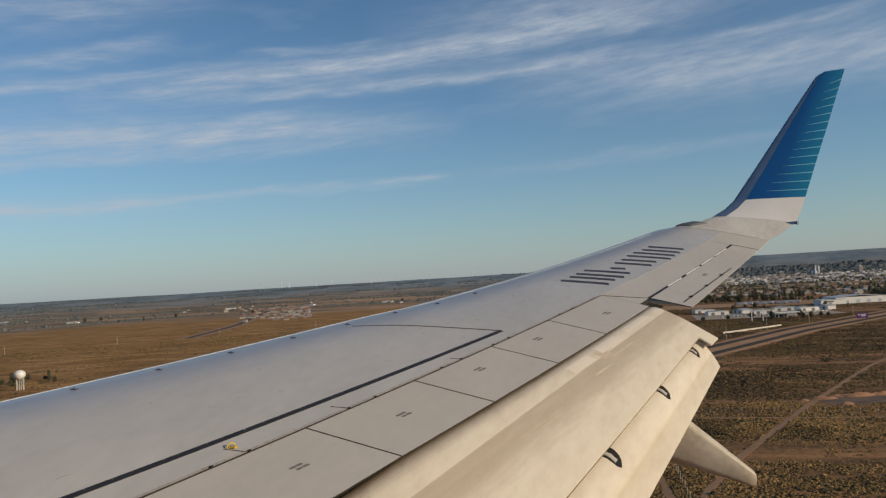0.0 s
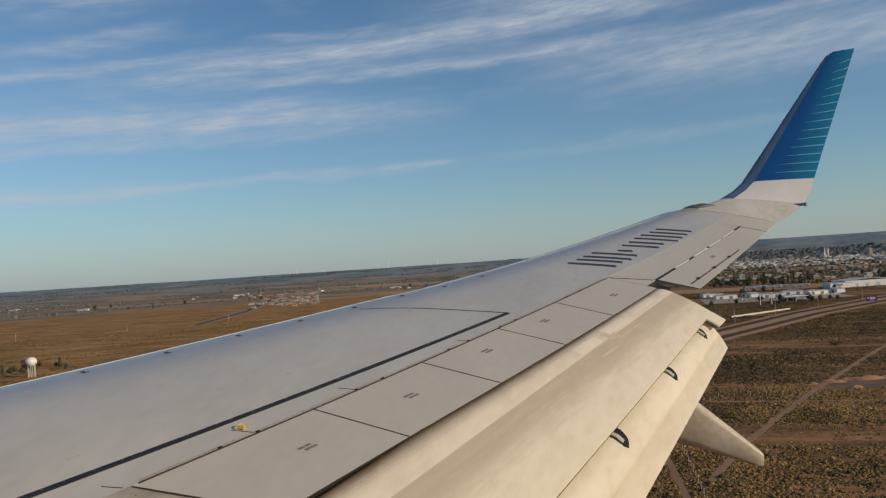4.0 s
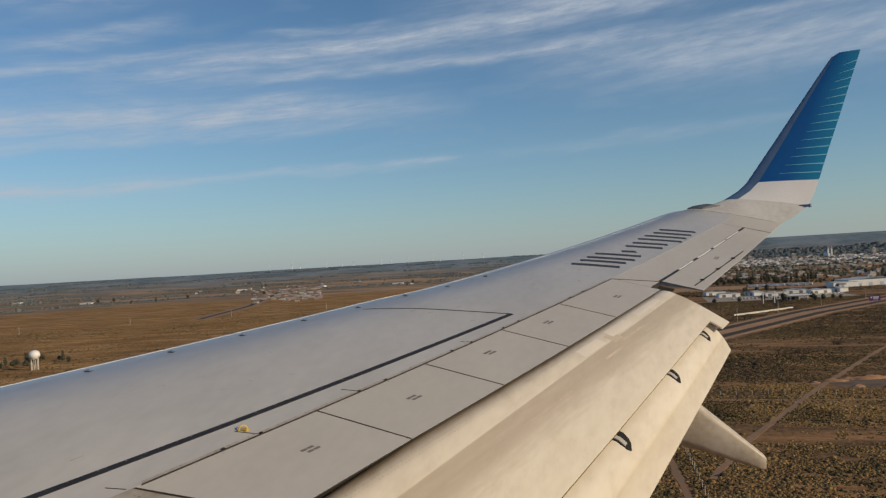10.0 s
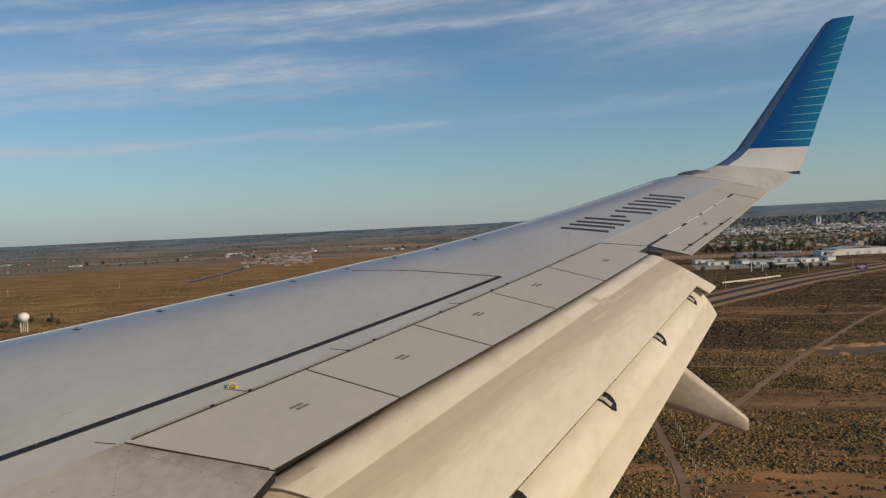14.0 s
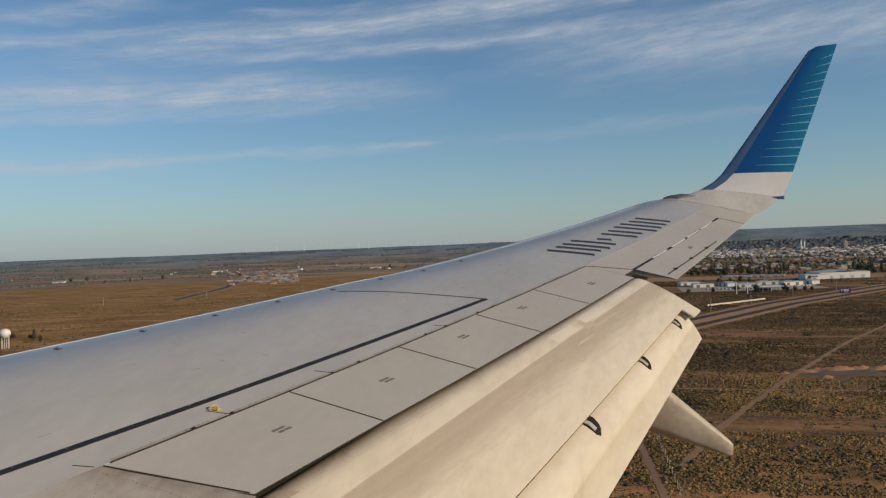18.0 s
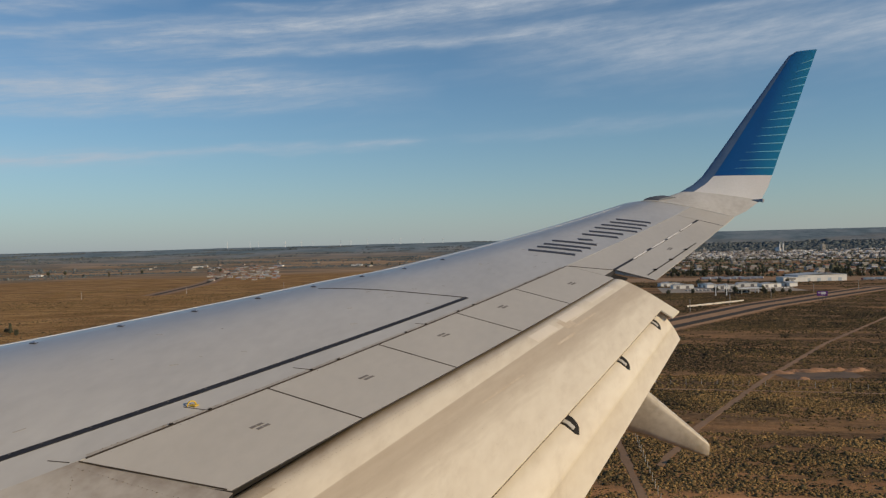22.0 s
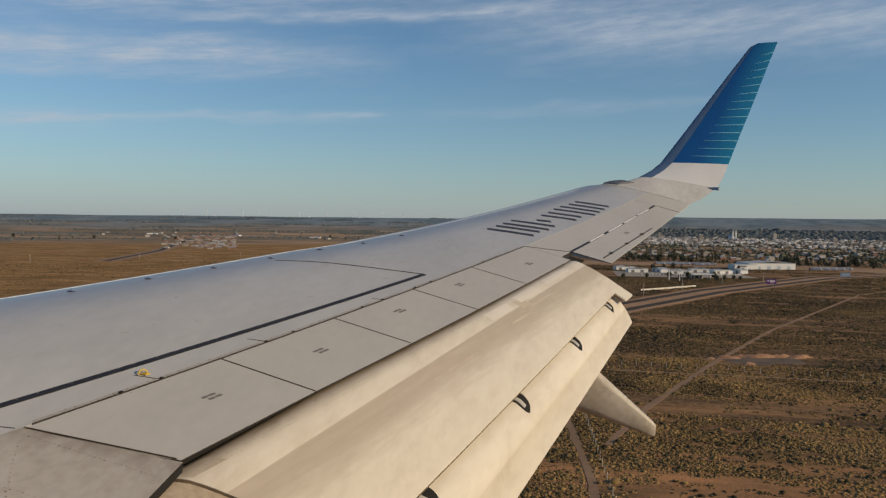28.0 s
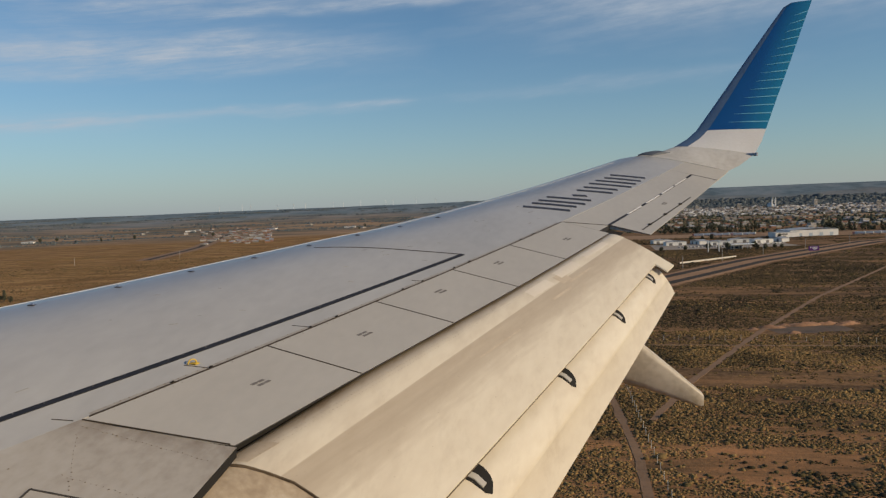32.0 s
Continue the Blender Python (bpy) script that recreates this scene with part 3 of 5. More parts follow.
def flap_paint():
    """Cream paint with a grimy band behind the line that the spoilers cover when the flap is up."""
    ma = mat("grimy_flap_paint", ((0.585, 0.525, 0.425), (0.66, 0.606, 0.497), (0.712, 0.664, 0.553)), 0.42, 0.0, 1.1, 12, (1, 0.25, 1), 0.03, 25, 0.4)
    nt = ma.node_tree
    b = nt.nodes["Principled BSDF"]
    old = b.inputs["Base Color"].links[0].from_socket

    def mt(op, a, c, clamp=False):
        m = nt.nodes.new("ShaderNodeMath")
        m.operation, m.use_clamp = op, clamp
        for i, v in enumerate((a, c)):
            if isinstance(v, (int, float)):
                m.inputs[i].default_value = v
            else:
                nt.links.new(v, m.inputs[i])
        return m.outputs[0]

    at = nt.nodes.new("ShaderNodeAttribute")
    at.attribute_name = "behind_line"
    tc = nt.nodes.new("ShaderNodeTexCoord")
    # streaks run along the span, beside the line
    sp = nt.nodes.new("ShaderNodeSeparateXYZ")
    nt.links.new(tc.outputs["Object"], sp.inputs[0])
    along = nt.nodes.new("ShaderNodeCombineXYZ")
    v = at.outputs["Fac"]
    nt.links.new(mt("MULTIPLY", v, 9.0), along.inputs[0])
    nt.links.new(mt("MULTIPLY", sp.outputs["Y"], 0.9), along.inputs[1])
    ns = nt.nodes.new("ShaderNodeTexNoise")
    ns.inputs["Scale"].default_value, ns.inputs["Detail"].default_value = 2.2, 7
    nt.links.new(along.outputs[0], ns.inputs["Vector"])
    front = mt("MULTIPLY", v, 120.0, True)
    ragged = mt("ADD", v, mt("MULTIPLY", mt("SUBTRACT", ns.outputs["Fac"], 0.5), 0.30))
    fade = mt("SUBTRACT", 1.0, mt("MULTIPLY", mt("SUBTRACT", ragged, 0.14), 5.0, True))
    fac = mt("MULTIPLY", mt("MULTIPLY", front, fade), mt("ADD", 0.48, mt("MULTIPLY", ns.outputs["Fac"], 0.6)), True)
    mx = nt.nodes.new("ShaderNodeMix")
    mx.data_type = "RGBA"
    nt.links.new(fac, mx.inputs["Factor"])
    nt.links.new(old, mx.inputs["A"])
    mx.inputs["B"].default_value = (0.415, 0.35, 0.265, 1)
    # brown dirt and painted contact shade on the nose, long smears over the rest
    nose = nt.nodes.new("ShaderNodeAttribute")
    nose.attribute_name = "nose_dirt_and_shade"
    sm = nt.nodes.new("ShaderNodeTexNoise")
    sm.inputs["Scale"].default_value, sm.inputs["Detail"].default_value, sm.inputs["Roughness"].default_value = 3.0, 7, 0.7
    mp2 = nt.nodes.new("ShaderNodeMapping")
    mp2.inputs["Scale"].default_value = (2.6, 0.7, 1)
    nt.links.new(tc.outputs["Object"], mp2.inputs[0])
    nt.links.new(mp2.outputs[0], sm.inputs["Vector"])
    smear = mt("MULTIPLY", mt("SUBTRACT", sm.outputs["Fac"], 0.52), 2.2, True)
    spots = nt.nodes.new("ShaderNodeTexNoise")
    spots.inputs["Scale"].default_value, spots.inputs["Detail"].default_value, spots.inputs["Roughness"].default_value = 17.0, 5, 0.6
    nt.links.new(tc.outputs["Object"], spots.inputs["Vector"])
    flecks = mt("MULTIPLY", mt("SUBTRACT", spots.outputs["Fac"], 0.64), 5.0, True)
    smear = mt("ADD", smear, mt("MULTIPLY", flecks, mt("ADD", 0.35, fac)))
    dirt = mt("ADD", mt("MULTIPLY", nose.outputs["Fac"], mt("ADD", 0.35, sm.outputs["Fac"])), mt("MULTIPLY", smear, 0.40), True)
    m2 = nt.nodes.new("ShaderNodeMix")
    m2.data_type = "RGBA"
    nt.links.new(dirt, m2.inputs["Factor"])
    nt.links.new(mx.outputs["Result"], m2.inputs["A"])
    m2.inputs["B"].default_value = (0.30, 0.235, 0.165, 1)
    nt.links.new(m2.outputs["Result"], b.inputs["Base Color"])
    return ma


FLAP_PAINT = flap_paint()
# brown of the seam, also used for the slot's added shade strip
SEAM = mat("brown_seam_grime_and_slot_shade", ((0.05, 0.038, 0.025), (0.16, 0.12, 0.08)), 0.8, 0, 9, 40)
SMEAR = mat("brown_smear_paint", ((0.46, 0.385, 0.29), (0.58, 0.51, 0.405)), 0.5, 0, 6, 30)
RUST = mat("brownish_rivet_paint", ((0.24, 0.18, 0.12), (0.46, 0.39, 0.30)), 0.5, 0, 30, 90)
SOIL_SPOT = mat("soiled_spot_paint", ((0.36, 0.30, 0.22), (0.48, 0.41, 0.32)), 0.5, 0, 4, 20)
me = mesh_of("main_flap", *slab_data(flap_rows(6.16, 12.0, lambda y: -0.20 + 0.12 * smoother(11.3, 12, y), main_end, 26, 30), lambda i, j: 0.012 + 0.15 * min(1, (29 - j) / 16)), FLAP_PAINT, True)
me = fixed(me)
at = me.attributes.new("behind_line", "FLOAT", "POINT")
for q in me.vertices:
    at.data[q.index].value = q.co.x - spoiler_edge(q.co.y)[0] - soil_line(q.co.y)
# strongest at the spoiler edge, where contact shade is painted in with dirt
at = me.attributes.new("nose_dirt_and_shade", "FLOAT", "POINT")
for q in me.vertices:
    at.data[q.index].value = max(0.0, 1 - max(0.0, q.co.x - spoiler_edge(q.co.y)[0]) / (0.035 + 0.025 * (12 - q.co.y))) ** 1.2
me.set_sharp_from_angle(angle=radians(35))
flap = part("main_flap", me, wing, "cream painted main flap, lowered, grimy along the middle")
tab_z = lambda u, y: sec(0.55, y) - 0.57 * (u - 0.55)
rows = []
for y in spaced(11.74, 12.0, 4):
    ex, ez = spoiler_edge(y)
    rows.append([(ex + u, y, ez + tab_z(u, y) - 0.002) for u in spaced(main_end(y) - 0.03, 0.785, 5)])
slab("flap_end_tab", rows, 0.018, CREAM, flap, "protruding outboard flap end")
CAP = mat("soiled_cap_paint", ((0.27, 0.21, 0.145), (0.42, 0.345, 0.25), (0.58, 0.51, 0.41)), 0.5, 0, 3.2, 20, (1, 1, 1), 0.02, 30, 0.5)
# inboard end cap behind a dark seam, pale repair patches and rivet rows
slab("flap_end_cap", flap_rows(5.5, 6.150, lambda y: -0.1, lambda y: 0.9, 5, 14, -0.012), 0.08, CAP, flap, "separate inboard end cap of the flap")
slab("flap_seam", flap_rows(6.1515, 6.1585, lambda y: 0.0, lambda y: 0.9, 2, 16, 0.001), 0.012, SEAM, flap, "dark seam")
PATCH = mat("pale_repair_paint", ((0.66, 0.605, 0.51), (0.72, 0.665, 0.57)), 0.4, 0, 2, 20)
for ya, yb, ua, ub in ((9.55, 10.0, 0.09, 0.19), (10.2, 10.7, 0.07, 0.175), (10.95, 11.6, 0.06, 0.14), (6.19, 6.41, 0.0, 0.12)):
    slab("repair_patch", flap_rows(ya, yb, lambda y: ua, lambda y: ub, 4, 5, 0.0015), 0.001, PATCH if ya > 7 else SOIL_SPOT, flap, "paler patch of fresh paint" if ya > 7 else "darker soiled patch")
for ya, yb, ua, ub in ((10.2, 10.75, 0.25, 0.268), (9.7, 10.1, 0.30, 0.322), (8.2, 8.9, 0.36, 0.372), (10.1, 10.3, 0.12, 0.24)):
    slab("soil_streak", flap_rows(ya, yb, lambda y: ua, lambda y: ub, 5, 3, 0.0012), 0.0008, SMEAR, flap, "faint brown smear on the paint")
random.seed(9)


def flap_rivets(u, y0, y1, n):
    vs, fs = [], []
    for i in range(n):
        y = y0 + (y1 - y0) * i / (n - 1)
        ex, ez = spoiler_edge(y)
        uu = u + random.uniform(-0.002, 0.002)
        c = Vector((ex + uu, y, ez + sec(uu, y) + 0.0015))
        b, r = len(vs), random.uniform(0.003, 0.0062)
        vs += [c + Vector((r * math.cos(q), r * math.sin(q), 0)) for q in (0, 1.26, 2.51, 3.77, 5.03)] + [c + Vector((0, 0, 0.0012))]
        fs += [(b + j, b + (j + 1) % 5, b + 5) for j in range(5)]
    tagged(part("rivet_row", mesh_of("rivet_row", vs, fs, RUST), flap), kind="stuff")


for u in (0.085, 0.115):
    flap_rivets(u, 6.2, 9.4, 88)
for u, k in ((0.34, 7), (0.52, 9), (0.66, 12)):
    flap_rivets(u, 6.2, 10.8, k)


# dark line of the slot's shade, added as a thin strip
rows = []
for y in spaced(6.17, 11.74, 20):
    ex, ez = spoiler_edge(y)
    u = main_end(y)
    rows.append([(ex + u - 0.06, y, ez + sec(u, y) + 0.015), (ex + u + 0.001, y, ez + sec(u, y) - 0.013)])
slab("slot_seal", rows, lambda i, j: 0.004 + 0.010 * (1 - i / 19) ** 2, SEAM, flap, "dark strip under the flap's rear edge, standing in for slot shade")
AFT = ((-0.16, -0.11), (-0.12, -0.065), (-0.07, -0.05), (-0.02, -0.068), (0.025, -0.105), (0.062, -0.16), (0.088, -0.205), (0.093, -0.225), (0.094, -0.236), (0.143, -0.328), (0.181, -0.40))
aft_scale = lambda y: 1 + 0.105 * (12 - y)
rows = []
for y in spaced(6.17, 11.98, 26):
    row = []
    for j, (a, b) in enumerate(AFT):
        q = y - 0.18 * max(0.0, 1 - j / 9) * smoother(11.2, 11.98, y)      # the outer end slants in towards the nose
        ex, ez = spoiler_edge(q)
        u, s = main_end(q), aft_scale(q)
        row.append((ex + u + a * s, q, ez + sec(u, q) + (b - 0.02) * s))
    rows.append(row)
v, f = slab_data(rows, 0.0)
nv, na = len(v) // 2, len(AFT)
for i in range(nv, 2 * nv):
    j = (i - nv) % na
    v[i] = v[i - nv] + Vector((-0.10, 0, -0.03)) * (1 - j / na) + Vector((-0.012, 0, 0))
me = mesh_of("aft_flap", v, f, FLAP_PAINT, True)
at = me.attributes.new("behind_line", "FLOAT", "POINT")
for i in range(2 * nv):
    at.data[i].value = -0.05
me = fixed(me)
# darker behind the crease: the lower panel's shading is put into the colour
at = me.attributes.new("nose_dirt_and_shade", "FLOAT", "POINT")
for i in range(2 * nv):
    at.data[i].value = (0, 0, 0, 0, 0, 0, 0, 0.03, 0.26, 0.22, 0.10)[i % na]
aft = part("aft_flap", me, wing, "cream painted rear flap segment, steeply lowered")
aft.data.set_sharp_from_angle(angle=radians(35))
# dark linkage slots in the nose of the rear flap
def nose_point(y, k, lift):
    """A point on the rounded nose of the rear flap at its profile knot k, which may lie between two, raised off the surface."""
    ex, ez = spoiler_edge(y)
    u, s = main_end(y), aft_scale(y)
    i = int(k)
    (a0, b0), (a1, b1) = AFT[i], AFT[i + 1]
    a, b = a0 + (a1 - a0) * (k - i), b0 + (b1 - b0) * (k - i)
    nrm = Vector((b0 - b1, 0, a1 - a0)).normalized()
    return Vector((ex + u + a * s, y, ez + sec(u, y) + (b - 0.02) * s)) + nrm * lift


for y in (7.27, 8.90, 10.36, 11.56):
    s = aft_scale(y)
    rows = []
    for f in (-1, -0.6, -0.2, 0.2, 0.6, 1):
        row = []
        for q in spaced(0, 1, 7):
            w = 0.060 * math.sqrt(max(0.0, 1 - q ** 2.6)) + 0.004
            row.append(nose_point(y + (f * w - 0.012 * q) * s, 2.0 + 2.7 * q, 0.005))
        rows.append(row)
    sl = slab("linkage_slot", rows, 0.004, DARK, aft, "rounded black slot with a metal link inside")
    rows = [[nose_point(y + f * s, 2.0 + k, 0.012) for k in (0, 0.5, 1.0, 1.5, 1.9)] for f in (-0.048, -0.012)]
    slab("link", rows, 0.008, PANEL, sl, "grey metal link")

# flap track fairing
sta = ((7.6, 0.60, 0.50, 0.13), (8.1, 0.52, 0.56, 0.13), (8.36, 0.40, 0.56, 0.125), (8.53, 0.285, 0.47, 0.115), (8.80, 0.075, 0.335, 0.095), (9.0, -0.08, 0.235, 0.075), (9.14, -0.19, 0.16, 0.06), (9.17, -0.225, 0.11, 0.045))
vs, fs = [], []
NR = 16
FAIRING = mat("soiled_fairing_paint", ((0.36, 0.315, 0.24), (0.52, 0.47, 0.385), (0.60, 0.55, 0.46)), 0.45, 0, 2.2, 16, (1, 1, 1), 0.03, 30, 0.5)
for x, zt, hh, wd in sta:
    for k in range(NR):
        a = 2 * math.pi * k / NR
        sx, sz = math.sin(a), math.cos(a)
        vs.append((x, 10.8 + wd * math.copysign(abs(sx) ** 0.45, sx), zt - hh / 2 + hh / 2 * math.copysign(abs(sz) ** 0.45, sz)))
for i in range(len(sta) - 1):
    for k in range(NR):
        fs.append((i * NR + k, i * NR + (k + 1) % NR, (i + 1) * NR + (k + 1) % NR, (i + 1) * NR + k))
fs += [tuple(range(NR)), tuple((len(sta) - 1) * NR + k for k in range(NR))]
fairing = part("flap_track_fairing", fixed(mesh_of("flap_track_fairing", vs, fs, FAIRING, True)), wing, "soiled cream canoe-shaped flap track fairing")
fairing.data.set_sharp_from_angle(angle=radians(50))

# ---- winglet ----
# along the curve: leading edge, trailing edge, thickness direction found from the curve
STA = [((8.49, 16.93, top_z(8.6, 16.93) - 0.02), (trail(16.93), 16.93, top_z(trail(16.93), 16.93))),
       ((8.90, 17.22, 2.80), (10.37, 17.22, 2.60)), ((9.22, 17.42, 2.93), (10.65, 17.42, 2.82)), ((9.46, 17.54, 3.09), (10.78, 17.54, 3.06)),
       ((9.62, 17.60, 3.25), (10.86, 17.60, 3.30)), ((9.98, 17.67, 3.80), (11.03, 17.67, 3.85)), ((10.43, 17.77, 4.50), (11.26, 17.77, 4.55)),
       ((10.85, 17.86, 5.15), (11.47, 17.86, 5.23)), ((11.06, 17.89, 5.47), (11.575, 17.89, 5.56)), ((11.13, 17.895, 5.57), (11.597, 17.895, 5.63)),
       ((11.26, 17.90, 5.65), (11.615, 17.90, 5.69))]


def winglet_point(i, c, side):
    a, b = Vector(STA[i][0]), Vector(STA[i][1])
    lo, hi = Vector(STA[max(0, i - 1)][0]), Vector(STA[min(len(STA) - 1, i + 1)][0])
    span = (hi - lo)
    span.x = 0
    span.normalize()
    nrm = Vector((0, -span.z, span.y))
    chord = (b - a).length
    t = 0.055 * chord * 2.6 * (math.sqrt(c) * 0.9 - 0.65 * c - 0.25 * c * c)
    return a.lerp(b, c) + nrm * t * side


CH = (0, 0.01, 0.03, 0.07, 0.12, 0.2, 0.35, 0.5, 0.65, 0.8, 0.92, 1.0)


def winglet_part(name, i0, i1, material, label):
    ring = [(c, 1) for c in CH] + [(c, -1) for c in reversed(CH[1:-1])]
    vs = [winglet_point(i, c, s) for i in range(i0, i1 + 1) for c, s in ring]
    n = len(ring)
    fs = [(i * n + k, i * n + (k + 1) % n, (i + 1) * n + (k + 1) % n, (i + 1) * n + k) for i in range(i1 - i0) for k in range(n)]
    fs += [tuple(range(n)), tuple((i1 - i0) * n + k for k in range(n))]
    me = fixed(mesh_of(name, vs, fs, material, True))
    me.set_sharp_from_angle(angle=radians(40))
    return part(name, me, wing, label)


def blue_paint():
    ma = mat("blue_winglet_paint", ((0.004, 0.082, 0.275), (0.006, 0.098, 0.325)), 0.32, 0, 2, 30)
    nt = ma.node_tree
    b = nt.nodes["Principled BSDF"]
    old = b.inputs["Base Color"].links[0].from_socket
    tc = nt.nodes.new("ShaderNodeTexCoord")
    sp = nt.nodes.new("ShaderNodeSeparateXYZ")
    nt.links.new(tc.outputs["Object"], sp.inputs[0])
    # the livery turns to teal towards the rear edge, which leans aft with height
    e = nt.nodes.new("ShaderNodeMath")
    e.operation = "MULTIPLY_ADD"
    nt.links.new(sp.outputs["Z"], e.inputs[0])
    e.inputs[1].default_value, e.inputs[2].default_value = -0.36, -9.82 + 0.71
    d = nt.nodes.new("ShaderNodeMath")
    d.operation = "ADD"
    nt.links.new(sp.outputs["X"], d.inputs[0])
    nt.links.new(e.outputs[0], d.inputs[1])
    r = nt.nodes.new("ShaderNodeMath")
    r.operation, r.use_clamp = "MULTIPLY", True
    nt.links.new(d.outputs[0], r.inputs[0])
    r.inputs[1].default_value = 1.7
    mx = nt.nodes.new("ShaderNodeMix")
    mx.data_type = "RGBA"
    nt.links.new(r.outputs[0], mx.inputs["Factor"])
    nt.links.new(old, mx.inputs["A"])
    mx.inputs["B"].default_value = (0.009, 0.225, 0.405, 1)
    nt.links.new(mx.outputs["Result"], b.inputs["Base Color"])
    return ma


BLUE = blue_paint()
TIPGREY = mat("pale_grey_tip_paint", ((0.45, 0.435, 0.405), (0.53, 0.52, 0.49), (0.58, 0.57, 0.545)), 0.4, 0, 1.5, 14, (1, 1, 1), 0.02, 30, 0.4)
winglet_part("winglet_root", 0, 2, TIPGREY, "pale grey curved wing tip below the winglet")
winglet_part("winglet_collar", 2, 4, WHITE, "white painted lower part of the winglet")
fin = winglet_part("winglet", 4, 10, BLUE, "blue painted winglet shading to teal")


def fin_point(z, c, lift):
    """A point on the inner face of the fin at height z and chord fraction c."""
    for i in range(4, 10):
        za, zc = STA[i][1][2], STA[i + 1][1][2]
        if z <= zc or i == 9:
            t = (z - za) / (zc - za)
            p = winglet_point(i, c, 1).lerp(winglet_point(i + 1, c, 1), t)
            return p + Vector((0, -lift, 0))


for k in range(14):
    z = 3.44 + 0.158 * k
    ln = 0.60 - 0.016 * k
    rows = []
    for c in spaced(1 - ln, 0.995, 8):
        hw = 0.0095 * (c - (1 - ln)) / ln + 0.002
        up = 0.24 * (1 - c) * 0.6 * k / 14
        rows.append([fin_point(z - hw - up, c, 0.004), fin_point(z + hw - up, c, 0.004)])
    vs = [p for r in rows for p in r]
    vs += [p + Vector((0, 0.003, 0)) for p in vs]
    n = len(rows)
    fs = []
    for i in range(n - 1):
        a = 2 * i
        o = 2 * n
        fs += [(a, a + 1, a + 3, a + 2), (o + a + 2, o + a + 3, o + a + 1, o + a), (a, a + 2, o + a + 2, o + a), (a + 1, o + a + 1, o + a + 3, a + 3)]
    part("stripe", fixed(mesh_of("stripe", vs, fs, STRIPE)), fin)
# grey metal leading edge of the winglet
vs, fs = [], []
cs = (0.14, 0.09, 0.05, 0.02, 0.004)
for i in range(2, 11):
    wide = 1.25 if i < 6 else 1.25 - 0.13 * (i - 5)
    for c, s in [(c, 1) for c in cs] + [(c, -1) for c in reversed(cs)]:
        p = winglet_point(i, c * wide, s)
        vs.append(p + Vector((-0.006, -0.004 * s, 0)))
n = 2 * len(cs)
for i in range(8):
    for k in range(n - 1):
        fs.append((i * n + k, i * n + k + 1, (i + 1) * n + k + 1, (i + 1) * n + k))
LEAD = mat("grey_metal_edge", ((0.07, 0.135, 0.25), (0.13, 0.20, 0.31)), 0.35, 0.1, 3, 30)
part("leading_edge", mesh_of("leading_edge", vs, fs, LEAD, True), fin, "dull grey metal leading edge")
# slat end lip and tip light
rows = [[(8.42 + 1.3 * (y - 16.85) + a, y, 2.755 + 0.2 * (y - 16.85) + 0.045 * math.sin(math.pi * (y - 16.94) / 0.32) - 0.02 * abs(a - 0.12) / 0.12) for a in (0, 0.06, 0.12, 0.2, 0.26)] for y in spaced(16.96, 17.24, 7)]
slab("slat_end", rows, 0.05, mat("dark_slat_end_paint", ((0.06, 0.075, 0.10), (0.10, 0.115, 0.14)), 0.6, 0, 4, 30), wing, "dark rounded outboard end of the slat")
bm = bmesh.new()
bmesh.ops.create_cube(bm, size=1)
for q in bm.verts:
    t = 1.0 if q.co.x > 0 else 0.25
    q.co = Vector((q.co.x * 0.24, q.co.y * 0.06 * t, q.co.z * 0.06 * t))
bmesh.ops.bevel(bm, geom=bm.edges[:], offset=0.008, segments=2, affect="EDGES")
bmesh.ops.translate(bm, vec=(10.56, 17.40, 2.815), verts=bm.verts)
me = bpy.data.meshes.new("tip_light_housing")
bm.to_mesh(me)
bm.free()
me.materials.append(LEAD)
hs = part("tip_light_housing", me, wing, "grey pointed housing of the tip light")
part("lens", box_mesh("lens", (0.03, 0.066, 0.066), WHITE, (10.685, 17.40, 2.815), 0.006), hs, "clear white lens")


# ---- the land ----
def place(az, d, up=0.0):
    """A place by its bearing from +y towards +x in degrees, its distance on the plan and its height over the plain.
    The plan is drawn at 5/6 of true distance near by and at true distance at the rim."""
    a = radians(az)
    d *= 1.2 - 0.2 * smooth(1500, 4500, d)
    return Vector((EYE.x + d * math.sin(a), EYE.y + d * math.cos(a), land(az, d) + up))


def smooth(a, b, v):
    t = min(1.0, max(0.0, (v - a) / (b - a)))
    return t * t * (3 - 2 * t)


def land(az, d):
    """Height of the ground: a plain that rises to low hills at its rim."""
    a = radians(az)
    east = smooth(-10, 6, az) * smooth(60, 30, az)
    rim = smooth(3300, 4700, d) * (HEIGHT - 2 + 5 * noise.noise((math.cos(a) * 3.1, math.sin(a) * 3.1, 0.3)) + 25 * east + 2.5 * noise.noise((math.cos(a) * 17, math.sin(a) * 17, 2.3)))
    swell = 0.5 * noise.noise((d * math.sin(a) / 260, d * math.cos(a) / 260, 7.7)) * smooth(250, 600, d)
    return GROUND + rim + swell


